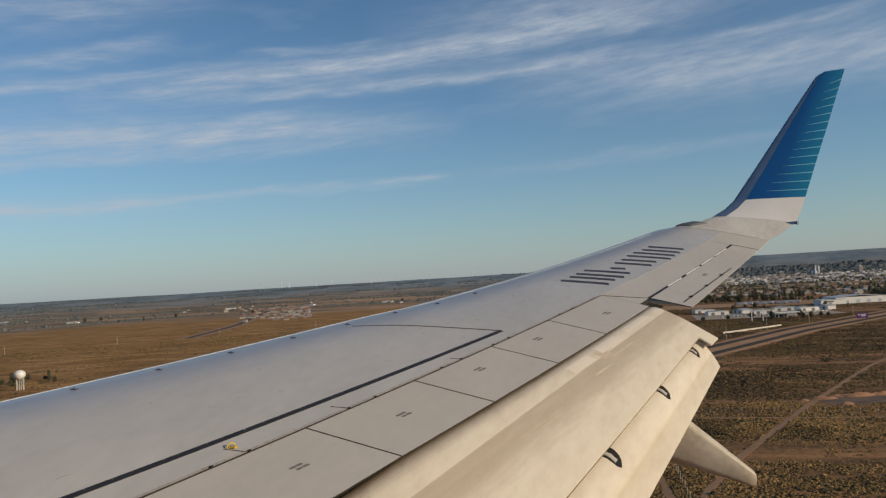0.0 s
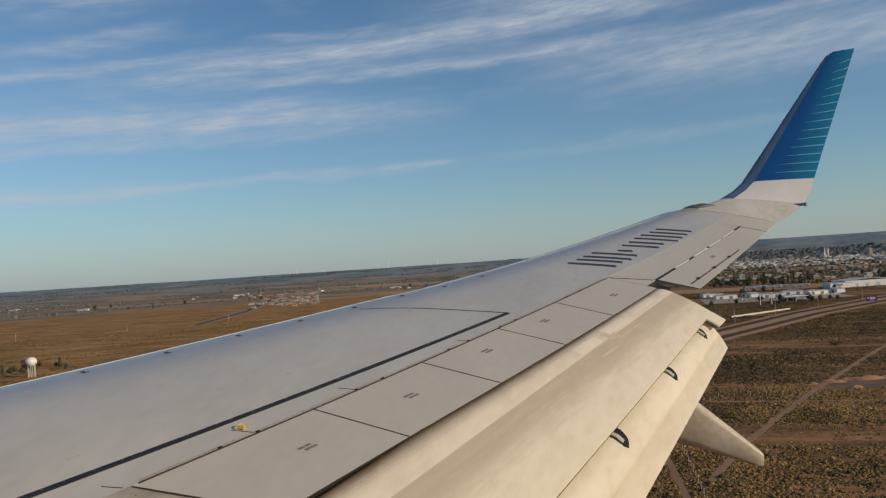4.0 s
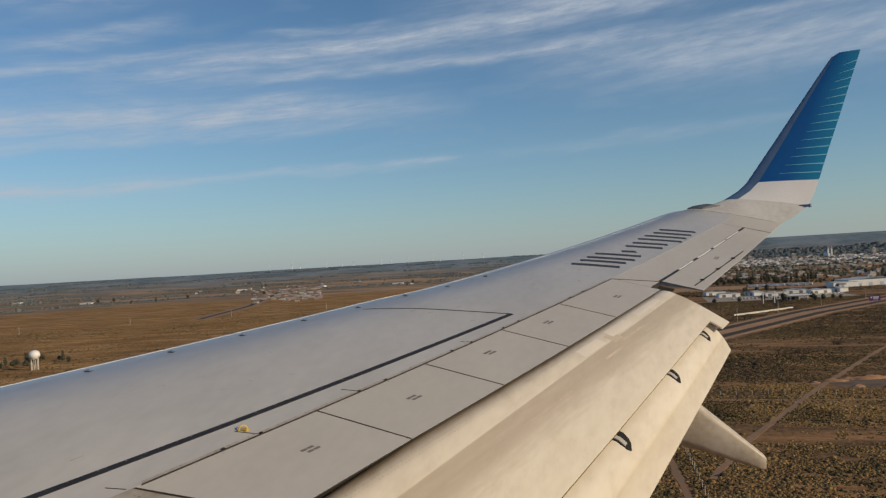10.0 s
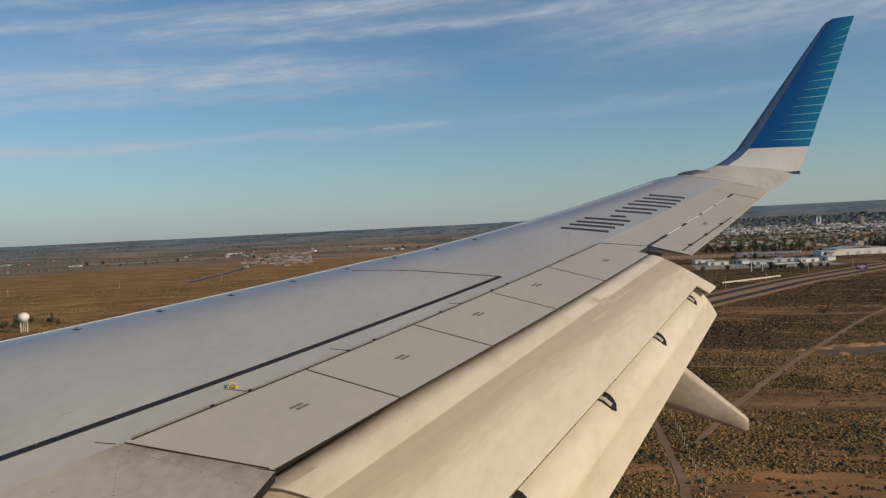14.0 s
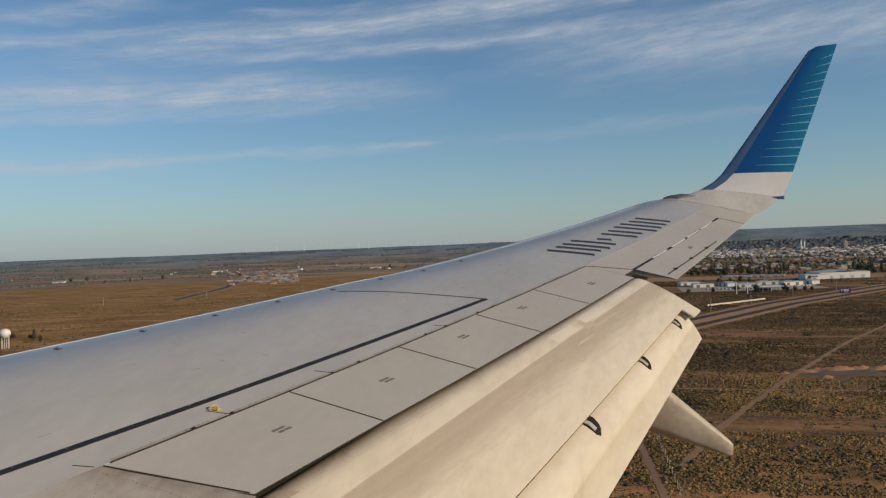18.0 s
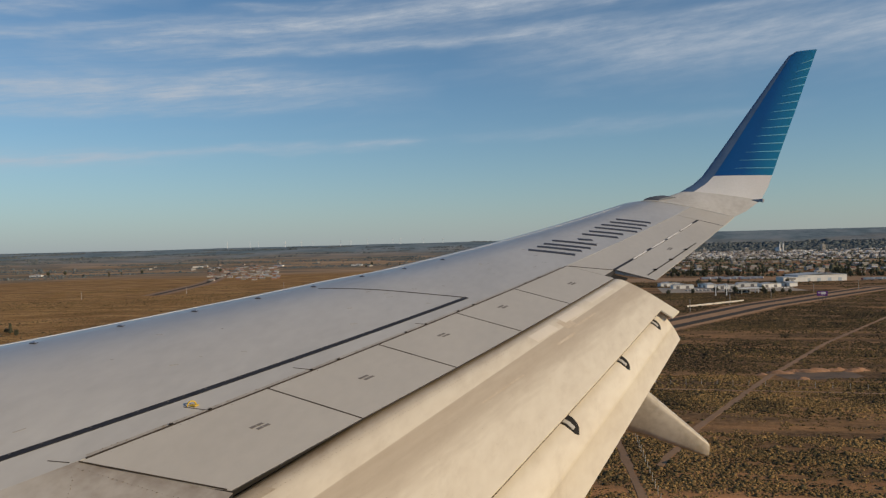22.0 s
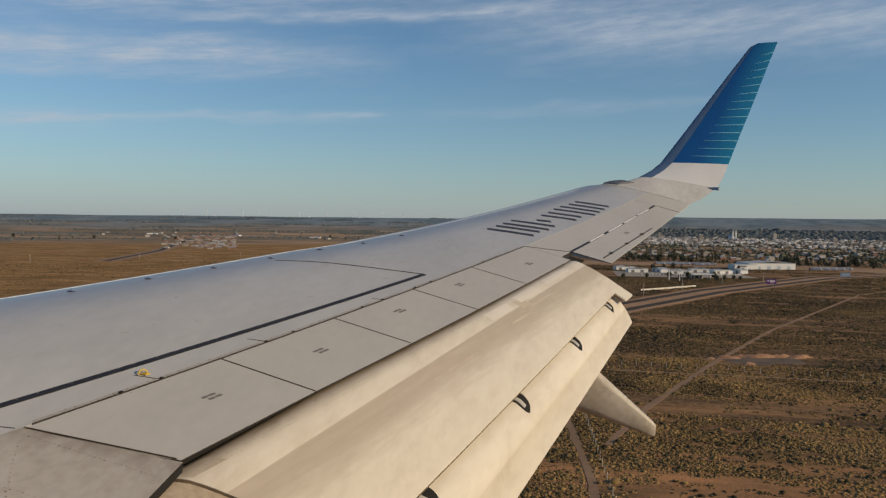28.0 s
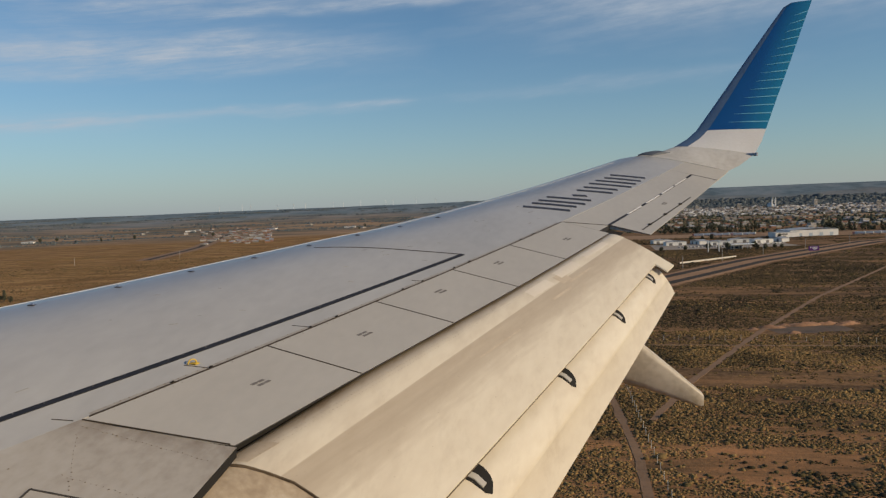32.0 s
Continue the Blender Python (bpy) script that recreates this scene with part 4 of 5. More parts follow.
def land_material():
    ma = bpy.data.materials.new("dry_steppe_ground")
    ma.use_nodes = True
    nt = ma.node_tree
    b = nt.nodes["Principled BSDF"]
    b.inputs["Roughness"].default_value = 0.95
    b.inputs["Specular IOR Level"].default_value = 0.1
    tc = nt.nodes.new("ShaderNodeTexCoord")

    def noise_at(scale, detail=5, stretch=(1, 1, 1), rough=0.6, turn=0.0):
        mp = nt.nodes.new("ShaderNodeMapping")
        mp.inputs["Scale"].default_value, mp.inputs["Rotation"].default_value = stretch, (0, 0, turn)
        nt.links.new(tc.outputs["Object"], mp.inputs[0])
        n = nt.nodes.new("ShaderNodeTexNoise")
        n.inputs["Scale"].default_value, n.inputs["Detail"].default_value, n.inputs["Roughness"].default_value = scale, detail, rough
        nt.links.new(mp.outputs[0], n.inputs["Vector"])
        return n.outputs["Fac"]

    def ramp(fac, stops):
        r = nt.nodes.new("ShaderNodeValToRGB")
        e = r.color_ramp.elements
        while len(e) < len(stops):
            e.new(0.5)
        for q, (p, c) in zip(e, stops):
            q.position, q.color = p, (*c, 1)
        nt.links.new(fac, r.inputs[0])
        return r.outputs[0]

    def mixed(fac, a, c):
        m = nt.nodes.new("ShaderNodeMix")
        m.data_type = "RGBA"
        nt.links.new(fac, m.inputs["Factor"])
        nt.links.new(a, m.inputs["A"])
        nt.links.new(c, m.inputs["B"])
        return m.outputs["Result"]

    def math_node(op, a, bb, clamp=False):
        m = nt.nodes.new("ShaderNodeMath")
        m.operation, m.use_clamp = op, clamp
        for i, v in enumerate((a, bb)):
            if isinstance(v, (int, float)):
                m.inputs[i].default_value = v
            else:
                nt.links.new(v, m.inputs[i])
        return m.outputs[0]

    sp = nt.nodes.new("ShaderNodeSeparateXYZ")
    nt.links.new(tc.outputs["Object"], sp.inputs[0])
    grass = ramp(noise_at(0.022, 8, (1.2, 0.75, 1), 0.72), ((0.3, (0.15, 0.08, 0.028)), (0.5, (0.275, 0.145, 0.047)), (0.68, (0.38, 0.215, 0.08))))
    patch = ramp(noise_at(0.026, 8, (0.28, 1.7, 1), 0.68), ((0.36, (0.045, 0.030, 0.018)), (0.45, (0.125, 0.073, 0.037)), (0.54, (0.28, 0.155, 0.070)), (0.64, (0.48, 0.25, 0.108))))
    speck = ramp(noise_at(0.33, 6, (1, 1, 1), 0.75), ((0.36, (0.04, 0.03, 0.019)), (0.5, (0.165, 0.105, 0.054)), (0.62, (0.33, 0.205, 0.10))))
    half = nt.nodes.new("ShaderNodeValue")
    half.outputs[0].default_value = 0.42
    scrub = mixed(half.outputs[0], patch, speck)
    # sandier, golden steppe closer by
    sand = ramp(noise_at(0.05, 8, (0.3, 1.5, 1), 0.72), ((0.36, (0.09, 0.06, 0.032)), (0.46, (0.25, 0.138, 0.064)), (0.56, (0.44, 0.222, 0.098)), (0.68, (0.62, 0.29, 0.125))))
    reach = nt.nodes.new("ShaderNodeVectorMath")
    reach.operation = "LENGTH"
    nt.links.new(tc.outputs["Object"], reach.inputs[0])
    close = math_node("MULTIPLY", math_node("SUBTRACT", math_node("ADD", 235.0, math_node("MULTIPLY", noise_at(0.012, 5), 140.0)), reach.outputs["Value"]), 0.008, True)
    scrub = mixed(math_node("MULTIPLY", close, 0.85), scrub, sand)
    grass = mixed(half.outputs[0], grass, ramp(noise_at(0.034, 9, (0.32, 1.25, 1), 0.74, -0.55), ((0.36, (0.05, 0.031, 0.015)), (0.5, (0.30, 0.178, 0.073)), (0.62, (0.66, 0.425, 0.195)))))
    # scrub to the east of a line, grassland to the west; farmland and woods far out
    s = nt.nodes.new("ShaderNodeMath")
    s.operation = "MULTIPLY_ADD"
    nt.links.new(noise_at(0.004, 4), s.inputs[0])
    s.inputs[1].default_value, s.inputs[2].default_value = 180.0, 0.0
    west = math_node("ADD", math_node("ADD", sp.outputs["X"], math_node("MULTIPLY", sp.outputs["Y"], 0.22)), s.outputs[0])
    near = mixed(math_node("MULTIPLY", west, 0.008, True), grass, scrub)
    # patchwork of fields, each with its own crop or fallow soil
    turned = nt.nodes.new("ShaderNodeMapping")
    turned.inputs["Rotation"].default_value, turned.inputs["Scale"].default_value = (0, 0, 0.5), (0.7, 1.3, 0.0)
    nt.links.new(tc.outputs["Object"], turned.inputs[0])
    cells = nt.nodes.new("ShaderNodeTexVoronoi")
    cells.distance, cells.inputs["Scale"].default_value = "CHEBYCHEV", 0.006
    nt.links.new(turned.outputs[0], cells.inputs["Vector"])
    cut = nt.nodes.new("ShaderNodeSeparateColor")
    nt.links.new(cells.outputs["Color"], cut.inputs[0])
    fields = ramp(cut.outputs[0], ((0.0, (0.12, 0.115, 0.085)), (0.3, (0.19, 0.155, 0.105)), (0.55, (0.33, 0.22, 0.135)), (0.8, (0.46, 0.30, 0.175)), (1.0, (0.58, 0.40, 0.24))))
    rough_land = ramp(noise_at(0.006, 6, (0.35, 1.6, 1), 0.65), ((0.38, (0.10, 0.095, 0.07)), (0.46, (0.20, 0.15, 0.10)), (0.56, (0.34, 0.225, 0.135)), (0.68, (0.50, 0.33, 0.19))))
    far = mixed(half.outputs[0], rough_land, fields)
    # the hills' blue-grey is aerial haze put into their colour
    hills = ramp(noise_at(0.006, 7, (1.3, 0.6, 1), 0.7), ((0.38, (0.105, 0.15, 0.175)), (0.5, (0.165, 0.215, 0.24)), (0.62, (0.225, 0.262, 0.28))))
    ln = nt.nodes.new("ShaderNodeVectorMath")
    ln.operation = "LENGTH"
    nt.links.new(tc.outputs["Object"], ln.inputs[0])
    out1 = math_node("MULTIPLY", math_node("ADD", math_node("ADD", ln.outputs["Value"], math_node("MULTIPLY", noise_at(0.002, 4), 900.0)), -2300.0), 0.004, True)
    # the haze-tinted hill colour takes over with distance
    hill_haze = math_node("MULTIPLY", math_node("ADD", math_node("ADD", ln.outputs["Value"], math_node("MULTIPLY", noise_at(0.003, 5), 900.0)), -3850.0), 0.0014, True)
    c = mixed(hill_haze, mixed(out1, near, far), hills)
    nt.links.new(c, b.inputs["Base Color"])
    bn = nt.nodes.new("ShaderNodeBump")
    bn.inputs["Strength"].default_value, bn.inputs["Distance"].default_value = 0.6, 0.4
    nt.links.new(noise_at(0.7, 5), bn.inputs["Height"])
    nt.links.new(bn.outputs[0], b.inputs["Normal"])
    return ma


GROUND_MAT = land_material()
rings = [0, 20, 60, 100, 130] + [150 * 1.07 ** k for k in range(52)]
rings = [r for r in rings if r < 4900] + [4930]
azs = spaced(-180, 180, 241)
vs, fs = [], []
for d in rings:
    for a in azs[:-1]:
        p = place(a, d)
        vs.append((p.x - EYE.x, p.y - EYE.y, p.z - GROUND))
n = len(azs) - 1
for i in range(len(rings) - 1):
    for k in range(n):
        fs.append((i * n + k, (i + 1) * n + k, (i + 1) * n + (k + 1) % n, i * n + (k + 1) % n))
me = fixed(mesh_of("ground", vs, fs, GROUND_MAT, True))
ground = tagged(new("ground", me), "dry brown steppe with scrub, grassland and low haze-tinted hills", "ground", kind="structure")
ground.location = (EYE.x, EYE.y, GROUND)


# ---- lines of the roads and tracks, kept free of plants ----
ROAD = [(26, 1210), (16, 880), (9, 660), (3, 515), (-6, 390)]          # bearing and distance along the highway
TRACK = [(22, 840), (18, 680), (13, 440), (9, 318), (5, 240), (2.2, 196)]
FENCE_TRACK = [(3.4, 112), (2.5, 130), (0.9, 175), (-1.2, 240)]
VILLAGE_ROAD = [(-33, 1010), (-29.5, 1300), (-27.6, 1900), (-26.6, 2700)]
LANE = [(24, 320), (14, 303), (6, 297), (-3, 296)]
PIT = [(10.2, 330), (12.4, 338), (14.8, 344)]
FREE = [(ROAD, 21.0), ([(2.5, 840), (6, 845), (11, 870)], 48.0), (TRACK, 1.2), (FENCE_TRACK, 1.2), (VILLAGE_ROAD, 14.0), (LANE, 0.8), (PIT, 8.0)]


def free_of_roads(x, y):
    """Which of the points, given from the eye's foot, lie off the roads and tracks."""
    ok = np.ones(len(x), bool)
    for pts, reach in FREE:
        q = [(d * math.sin(radians(a)), d * math.cos(radians(a))) for a, d in pts]
        for (x0, y0), (x1, y1) in zip(q, q[1:]):
            dx, dy = x1 - x0, y1 - y0
            t = np.clip(((x - x0) * dx + (y - y0) * dy) / (dx * dx + dy * dy), 0, 1)
            ok &= np.hypot(x - x0 - t * dx, y - y0 - t * dy) > reach
    return ok


# ---- scrub ----
def scrub_object(name, az0, az1, d0, d1, count, sides, size, material, label, seed, keep=0.0, clump=38.0, category="scrub", tall=0.75, full=True, long=0.4):
    """Low rounded uneven bushes in long drifts across the sector, joined into one mesh."""
    rng = np.random.default_rng(seed)
    d = np.sqrt(rng.uniform(d0 ** 2, d1 ** 2, count))
    az = rng.uniform(az0, az1, count)
    mid = (az0 + az1) / 2
    across, away = d * np.sin(np.radians(az - mid)), d * np.cos(np.radians(az - mid))
    dens = np.array([0.62 * noise.noise((long * u / clump, v / clump, 3.0)) + 0.42 * noise.noise((2.1 * u / clump, 2.6 * v / clump, 8.0))
                     + 0.5 * noise.noise((0.16 * u / clump, 0.24 * v / clump, 5.0)) for u, v in zip(across, away)])
    sel = (dens > keep + rng.uniform(-0.22, 0.22, count)) & free_of_roads(d * np.sin(np.radians(az)), d * np.cos(np.radians(az)))
    d, az = d[sel], az[sel]
    return tagged(domes(name, az, d, size, tall, sides, full, material, rng), label, category, kind="stuff")


def woods(name, az0, az1, d0, d1, belts, size, material, label, seed):
    """Long thin belts of trees that lie mostly across the sector, joined into one mesh."""
    rng = np.random.default_rng(seed)
    az, d = [], []
    for _ in range(belts):
        a, r = radians(rng.uniform(az0, az1)), math.sqrt(rng.uniform(d0 ** 2, d1 ** 2))
        x, y = r * math.sin(a), r * math.cos(a)
        lean = radians(90 + rng.normal(0, 16)) + a
        half, deep = rng.lognormal(5.2, 0.6), rng.uniform(3, 12)
        n = int(half * deep / 7) + 12
        s, w = rng.uniform(-half, half, n), rng.normal(0, deep, n)
        px, py = x + s * math.sin(lean) + w * math.cos(lean), y + s * math.cos(lean) - w * math.sin(lean)
        az += list(np.degrees(np.arctan2(px, py)))
        d += list(np.clip(np.hypot(px, py), d0 * 0.9, 4600))
    return tagged(domes(name, az, d, size, 1.1, 5, True, material, rng), label, "woods", kind="stuff")


def domes(name, az, d, size, tall, sides, full, material, rng):
    """One mesh of uneven rounded plants at the given bearings and distances."""
    foot = np.array([tuple(place(a, dd)) for a, dd in zip(az, d)])
    k = len(d)
    rad = size * rng.lognormal(0, 0.38, k)
    hgt = rad * tall * rng.uniform(0.75, 1.25, k)
    turn = rng.uniform(0, 2 * math.pi, (k, 1)) + np.arange(sides) * 2 * math.pi / sides
    rings = [(1.0, -0.05)] + ([(0.85, 0.62)] if full else [])
    pts = []
    for wide, up in rings:
        r = rad[:, None] * wide * rng.uniform(0.68, 1.3, (k, sides))
        z = hgt[:, None] * (up + (rng.uniform(-0.2, 0.2, (k, sides)) if up > 0 else 0.0))
        pts.append(np.stack([r * np.cos(turn), r * np.sin(turn), z + 0 * r], 2))
    top = np.stack([rad * rng.uniform(-0.3, 0.3, k), rad * rng.uniform(-0.3, 0.3, k), hgt], 1)[:, None, :]
    co = np.concatenate(pts + [top], 1) + foot[:, None, :]
    per = co.shape[1]
    tri = []
    last = (len(rings) - 1) * sides
    for i in range(sides):
        n = (i + 1) % sides
        if full:
            tri += [(i, n, sides + n), (i, sides + n, sides + i)]
        tri.append((last + i, last + n, per - 1))
    idx = (np.array(tri)[None] + np.arange(k)[:, None, None] * per).ravel().astype(np.int32)
    me = bpy.data.meshes.new(name)
    me.vertices.add(k * per)
    me.vertices.foreach_set("co", co.ravel())
    me.loops.add(len(idx))
    me.loops.foreach_set("vertex_index", idx)
    me.polygons.add(len(idx) // 3)
    me.polygons.foreach_set("loop_start", np.arange(0, len(idx), 3, dtype=np.int32))
    me.polygons.foreach_set("use_smooth", [True] * (len(idx) // 3))
    me.update(calc_edges=True)
    me.materials.append(material)
    return new(name, me)


def leaf_material(name, stops, scale=0.02):
    ma = bpy.data.materials.new(name)
    ma.use_nodes = True
    nt = ma.node_tree
    b = nt.nodes["Principled BSDF"]
    b.inputs["Roughness"].default_value, b.inputs["Specular IOR Level"].default_value = 0.9, 0.15
    gm = nt.nodes.new("ShaderNodeNewGeometry")
    tc = nt.nodes.new("ShaderNodeTexCoord")
    ns = nt.nodes.new("ShaderNodeTexNoise")
    ns.inputs["Scale"].default_value, ns.inputs["Detail"].default_value = scale, 4
    nt.links.new(tc.outputs["Object"], ns.inputs["Vector"])
    ad = nt.nodes.new("ShaderNodeMath")
    ad.operation = "MULTIPLY_ADD"
    nt.links.new(gm.outputs["Random Per Island"], ad.inputs[0])
    ad.inputs[1].default_value = 0.45
    nt.links.new(ns.outputs["Fac"], ad.inputs[2])
    r = nt.nodes.new("ShaderNodeValToRGB")
    e = r.color_ramp.elements
    while len(e) < len(stops):
        e.new(0.5)
    for q, (p, c) in zip(e, stops):
        q.position, q.color = p, (*c, 1)
    twigs = nt.nodes.new("ShaderNodeTexNoise")
    twigs.inputs["Scale"].default_value, twigs.inputs["Detail"].default_value = 2.6, 3
    nt.links.new(tc.outputs["Object"], twigs.inputs["Vector"])
    fine = nt.nodes.new("ShaderNodeMath")
    fine.operation = "MULTIPLY_ADD"
    nt.links.new(twigs.outputs["Fac"], fine.inputs[0])
    fine.inputs[1].default_value = 0.7
    nt.links.new(ad.outputs[0], fine.inputs[2])
    off = nt.nodes.new("ShaderNodeMath")
    off.operation = "SUBTRACT"
    nt.links.new(fine.outputs[0], off.inputs[0])
    off.inputs[1].default_value = 0.35
    nt.links.new(off.outputs[0], r.inputs[0])
    nt.links.new(r.outputs[0], b.inputs["Base Color"])
    return ma


SCRUB = leaf_material("dry_scrub_leaves", ((0.4, (0.018, 0.015, 0.009)), (0.7, (0.062, 0.050, 0.024)), (0.95, (0.17, 0.112, 0.048))))
TUFT = leaf_material("dry_grass_tufts", ((0.4, (0.07, 0.047, 0.021)), (0.7, (0.19, 0.12, 0.05)), (0.95, (0.38, 0.245, 0.105))))
TREES = leaf_material("dark_tree_leaves", ((0.4, (0.045, 0.052, 0.038)), (0.7, (0.075, 0.08, 0.054)), (0.95, (0.12, 0.115, 0.075))), 0.01)
# bluer and paler than the nearer trees: aerial haze mixed into the leaf colour
HAZY_TREES = leaf_material("haze_tinted_woods", ((0.4, (0.07, 0.092, 0.105)), (0.7, (0.095, 0.115, 0.122)), (0.95, (0.14, 0.15, 0.142))), 0.006)
GOLD = leaf_material("golden_scrub_leaves", ((0.4, (0.028, 0.022, 0.012)), (0.65, (0.115, 0.081, 0.034)), (0.95, (0.36, 0.226, 0.087))), 0.03)
BUSH = leaf_material("dark_olive_bush_leaves", ((0.4, (0.025, 0.021, 0.013)), (0.7, (0.085, 0.069, 0.031)), (0.95, (0.25, 0.165, 0.068))), 0.03)
DRY = "low dry olive-brown scrub bushes on bare soil"
scrub_object("scrub", -5, 25, 110, 330, 150000, 5, 0.27, GOLD, DRY, 11, -0.01, 9.0, tall=0.65, long=0.22)
scrub_object("scrub", -5, 25, 330, 800, 190000, 5, 0.46, SCRUB, DRY, 12, -0.10, 17.0, tall=0.65, full=False, long=0.3)
scrub_object("scrub", -5, 25, 800, 1000, 40000, 4, 0.7, SCRUB, DRY, 16, -0.15, 34.0, full=False, long=0.3)
DRIFT = "rounded dark olive bushes in drifts on sandy soil"
scrub_object("bushes", -5, 25, 110, 420, 15000, 7, 0.46, BUSH, DRIFT, 31, 0.10, 13.0, "bushes", 0.7, long=0.25)
scrub_object("bushes", -5, 25, 420, 900, 14000, 6, 0.7, BUSH, DRIFT, 32, 0.08, 34.0, "bushes", full=False)
scrub_object("bushes", -52, -8, 330, 1000, 22000, 5, 0.8, BUSH, "dry brown bushes in drifts over grassland", 33, 0.12, 60.0, "bushes", 0.5, False)
scrub_object("grass_tufts", -52, -10, 300, 1200, 110000, 4, 0.5, TUFT, "golden dry grass tufts and low scrub", 13, -0.1, 38.0, "grass", 0.6, False)
woods("far_woods", -56, -8, 1750, 3000, 30, 1.9, HAZY_TREES, "dark green belts of trees between far fields, tinted by haze", 14)
woods("far_woods", -58, -8, 2900, 4550, 50, 2.4, HAZY_TREES, "belts of far woodland near the horizon, tinted blue-green by haze", 24)
scrub_object("far_woods", -6, 26, 3050, 3700, 26000, 5, 4.6, HAZY_TREES, "woods below the far plateau, tinted blue-green by haze", 25, -0.1, 300.0, "woods", 0.9)
scrub_object("town_trees", -1, 24, 1120, 3100, 30000, 5, 2.0, TREES, "dark green trees between the town's houses", 15, 0.02, 90.0, "trees", 1.2)


# ---- road, track and what stands along them ----
def ribbon(name, pts, w, up, material, label, category, ragged=0.08):
    """A strip of ground material along a line of places."""
    line = []
    for (a0, d0), (a1, d1) in zip(pts, pts[1:]):
        p, q = place(a0, d0), place(a1, d1)
        n = max(8, int((q - p).length / 6))
        line += [p.lerp(q, i / n) for i in range(n)]
    line.append(place(*pts[-1]))
    vs, fs = [], []
    for i, p in enumerate(line):
        d = line[min(i + 1, len(line) - 1)] - line[max(i - 1, 0)]
        nrm = Vector((-d.y, d.x, 0)).normalized() * w / 2
        for s in (-1, 1):
            q = p + nrm * s * (1 + ragged * noise.noise((p.x / 7, p.y / 7, 2.0 * s)))
            r = q - EYE
            z = land(math.degrees(math.atan2(r.x, r.y)), math.hypot(r.x, r.y)) + up
            vs += [(q.x, q.y, z), (q.x, q.y, z - 0.5)]
    for i in range(len(line) - 1):
        a = 4 * i
        fs += [(a, a + 4, a + 6, a + 2), (a, a + 1, a + 5, a + 4), (a + 2, a + 6, a + 7, a + 3)]
    return tagged(new(name, fixed(mesh_of(name, vs, fs, material))), label, category, kind="structure")


ASPHALT = mat("worn_asphalt", ((0.050, 0.044, 0.039), (0.078, 0.068, 0.058)), 0.95, 0, 0.05, 0.8, spec=0.1)
VERGE = mat("orange_earth_verge", ((0.26, 0.145, 0.07), (0.40, 0.23, 0.115)), 0.95, 0, 0.05, 0.6)
DIRT = mat("pale_dirt_track", ((0.20, 0.12, 0.065), (0.31, 0.185, 0.10)), 0.95, 0, 0.06, 0.7)
FIELD = mat("dry_ochre_field", ((0.20, 0.115, 0.055), (0.30, 0.175, 0.085), (0.38, 0.235, 0.12)), 0.95, 0, 0.012, 0.25, (1, 0.4, 1))
ribbon("dry_field", [(27, 1065), (14, 1060), (4, 1045), (-8, 1030)], 120, 0.06, FIELD, "bare ochre field at the edge of the town", "field")
ribbon("verge", ROAD, 42, 0.10, VERGE, "bare orange earth verge beside the highway", "verge")


def shifted(pts, m):
    """The line moved sideways by m metres."""
    q = [Vector((d * math.sin(radians(a)), d * math.cos(radians(a)))) for a, d in pts]
    moved = []
    for i, p in enumerate(q):
        t = (q[min(i + 1, len(q) - 1)] - q[max(i - 1, 0)]).normalized()
        r = p + Vector((-t.y, t.x)) * m
        moved.append((math.degrees(math.atan2(r.x, r.y)), r.length))
    return moved


for side in (-9, 9):
    ribbon("road", shifted(ROAD, side), 8.4, 0.22, ASPHALT, "dark asphalt carriageway of a highway", "road")
ribbon("dirt_track", TRACK, 2.8, 0.12, DIRT, "narrow pale dirt track through the scrub", "track", 0.7)
ribbon("dirt_track", LANE, 2.2, 0.10, DIRT, "faint pale footpath across the scrub", "track", 0.7)
ribbon("dirt_track", FENCE_TRACK, 2.4, 0.10, DIRT, "rutted dirt track along a fence", "track", 0.7)
ribbon("verge", VILLAGE_ROAD, 34, 0.10, DIRT, "bare tan embankment of a country road", "verge")
ribbon("road", VILLAGE_ROAD, 9, 0.22, ASPHALT, "dark asphalt country road to a village", "road")
POST = mat("weathered_wood_post", ((0.16, 0.13, 0.10), (0.24, 0.20, 0.16)), 0.9, 0, 3, 20)
CONC = mat("pale_concrete", ((0.42, 0.40, 0.36), (0.55, 0.52, 0.48)), 0.9, 0, 0.6, 8)


def base(name, label, category, group=""):
    return tagged(new(name), label, category, group)


def at_place(az, d, turn=0.0, sink=0.05):
    return Matrix.Translation(place(az, d, -sink)) @ Matrix.Rotation(radians(turn), 4, "Z")


def scatter(thing, spots):
    """The thing itself stands on the first spot, copies on the others."""
    thing.matrix_basis = spots[0]
    for s in spots[1:]:
        copy_thing(thing, s)


# power poles over the grassland and along the highway
pole = base("power_pole", "slim pale power pole with a short crossarm on open grassland", "power pole", "power poles")
part("shaft", prism("shaft", 0.22, 0.16, 11, CONC), pole)
part("crossarm", box_mesh("crossarm", (2.2, 0.14, 0.14), POST, (0, 0, 10.4), 0.02), pole)
for k in (-0.9, 0.0, 0.9):
    part("insulator", prism("insulator", 0.07, 0.05, 0.25, CONC, (k, 0, 10.47)), pole)
scatter(pole, [at_place(-44 + 6.6 * k, 980 + 18 * k, 30) for k in range(6)] + [at_place(4.5 + 2.6 * k, 600 + 62 * k, 10) for k in range(6)])
fp = base("fence_post", "pale concrete fence post with a bent top on scrubland", "fence post", "fence posts")
part("upright", prism("upright", 0.09, 0.08, 2.2, CONC), fp)
part("bent_top", box_mesh("bent_top", (0.45, 0.09, 0.10), CONC, (0.2, 0, 2.3), 0.02), fp)
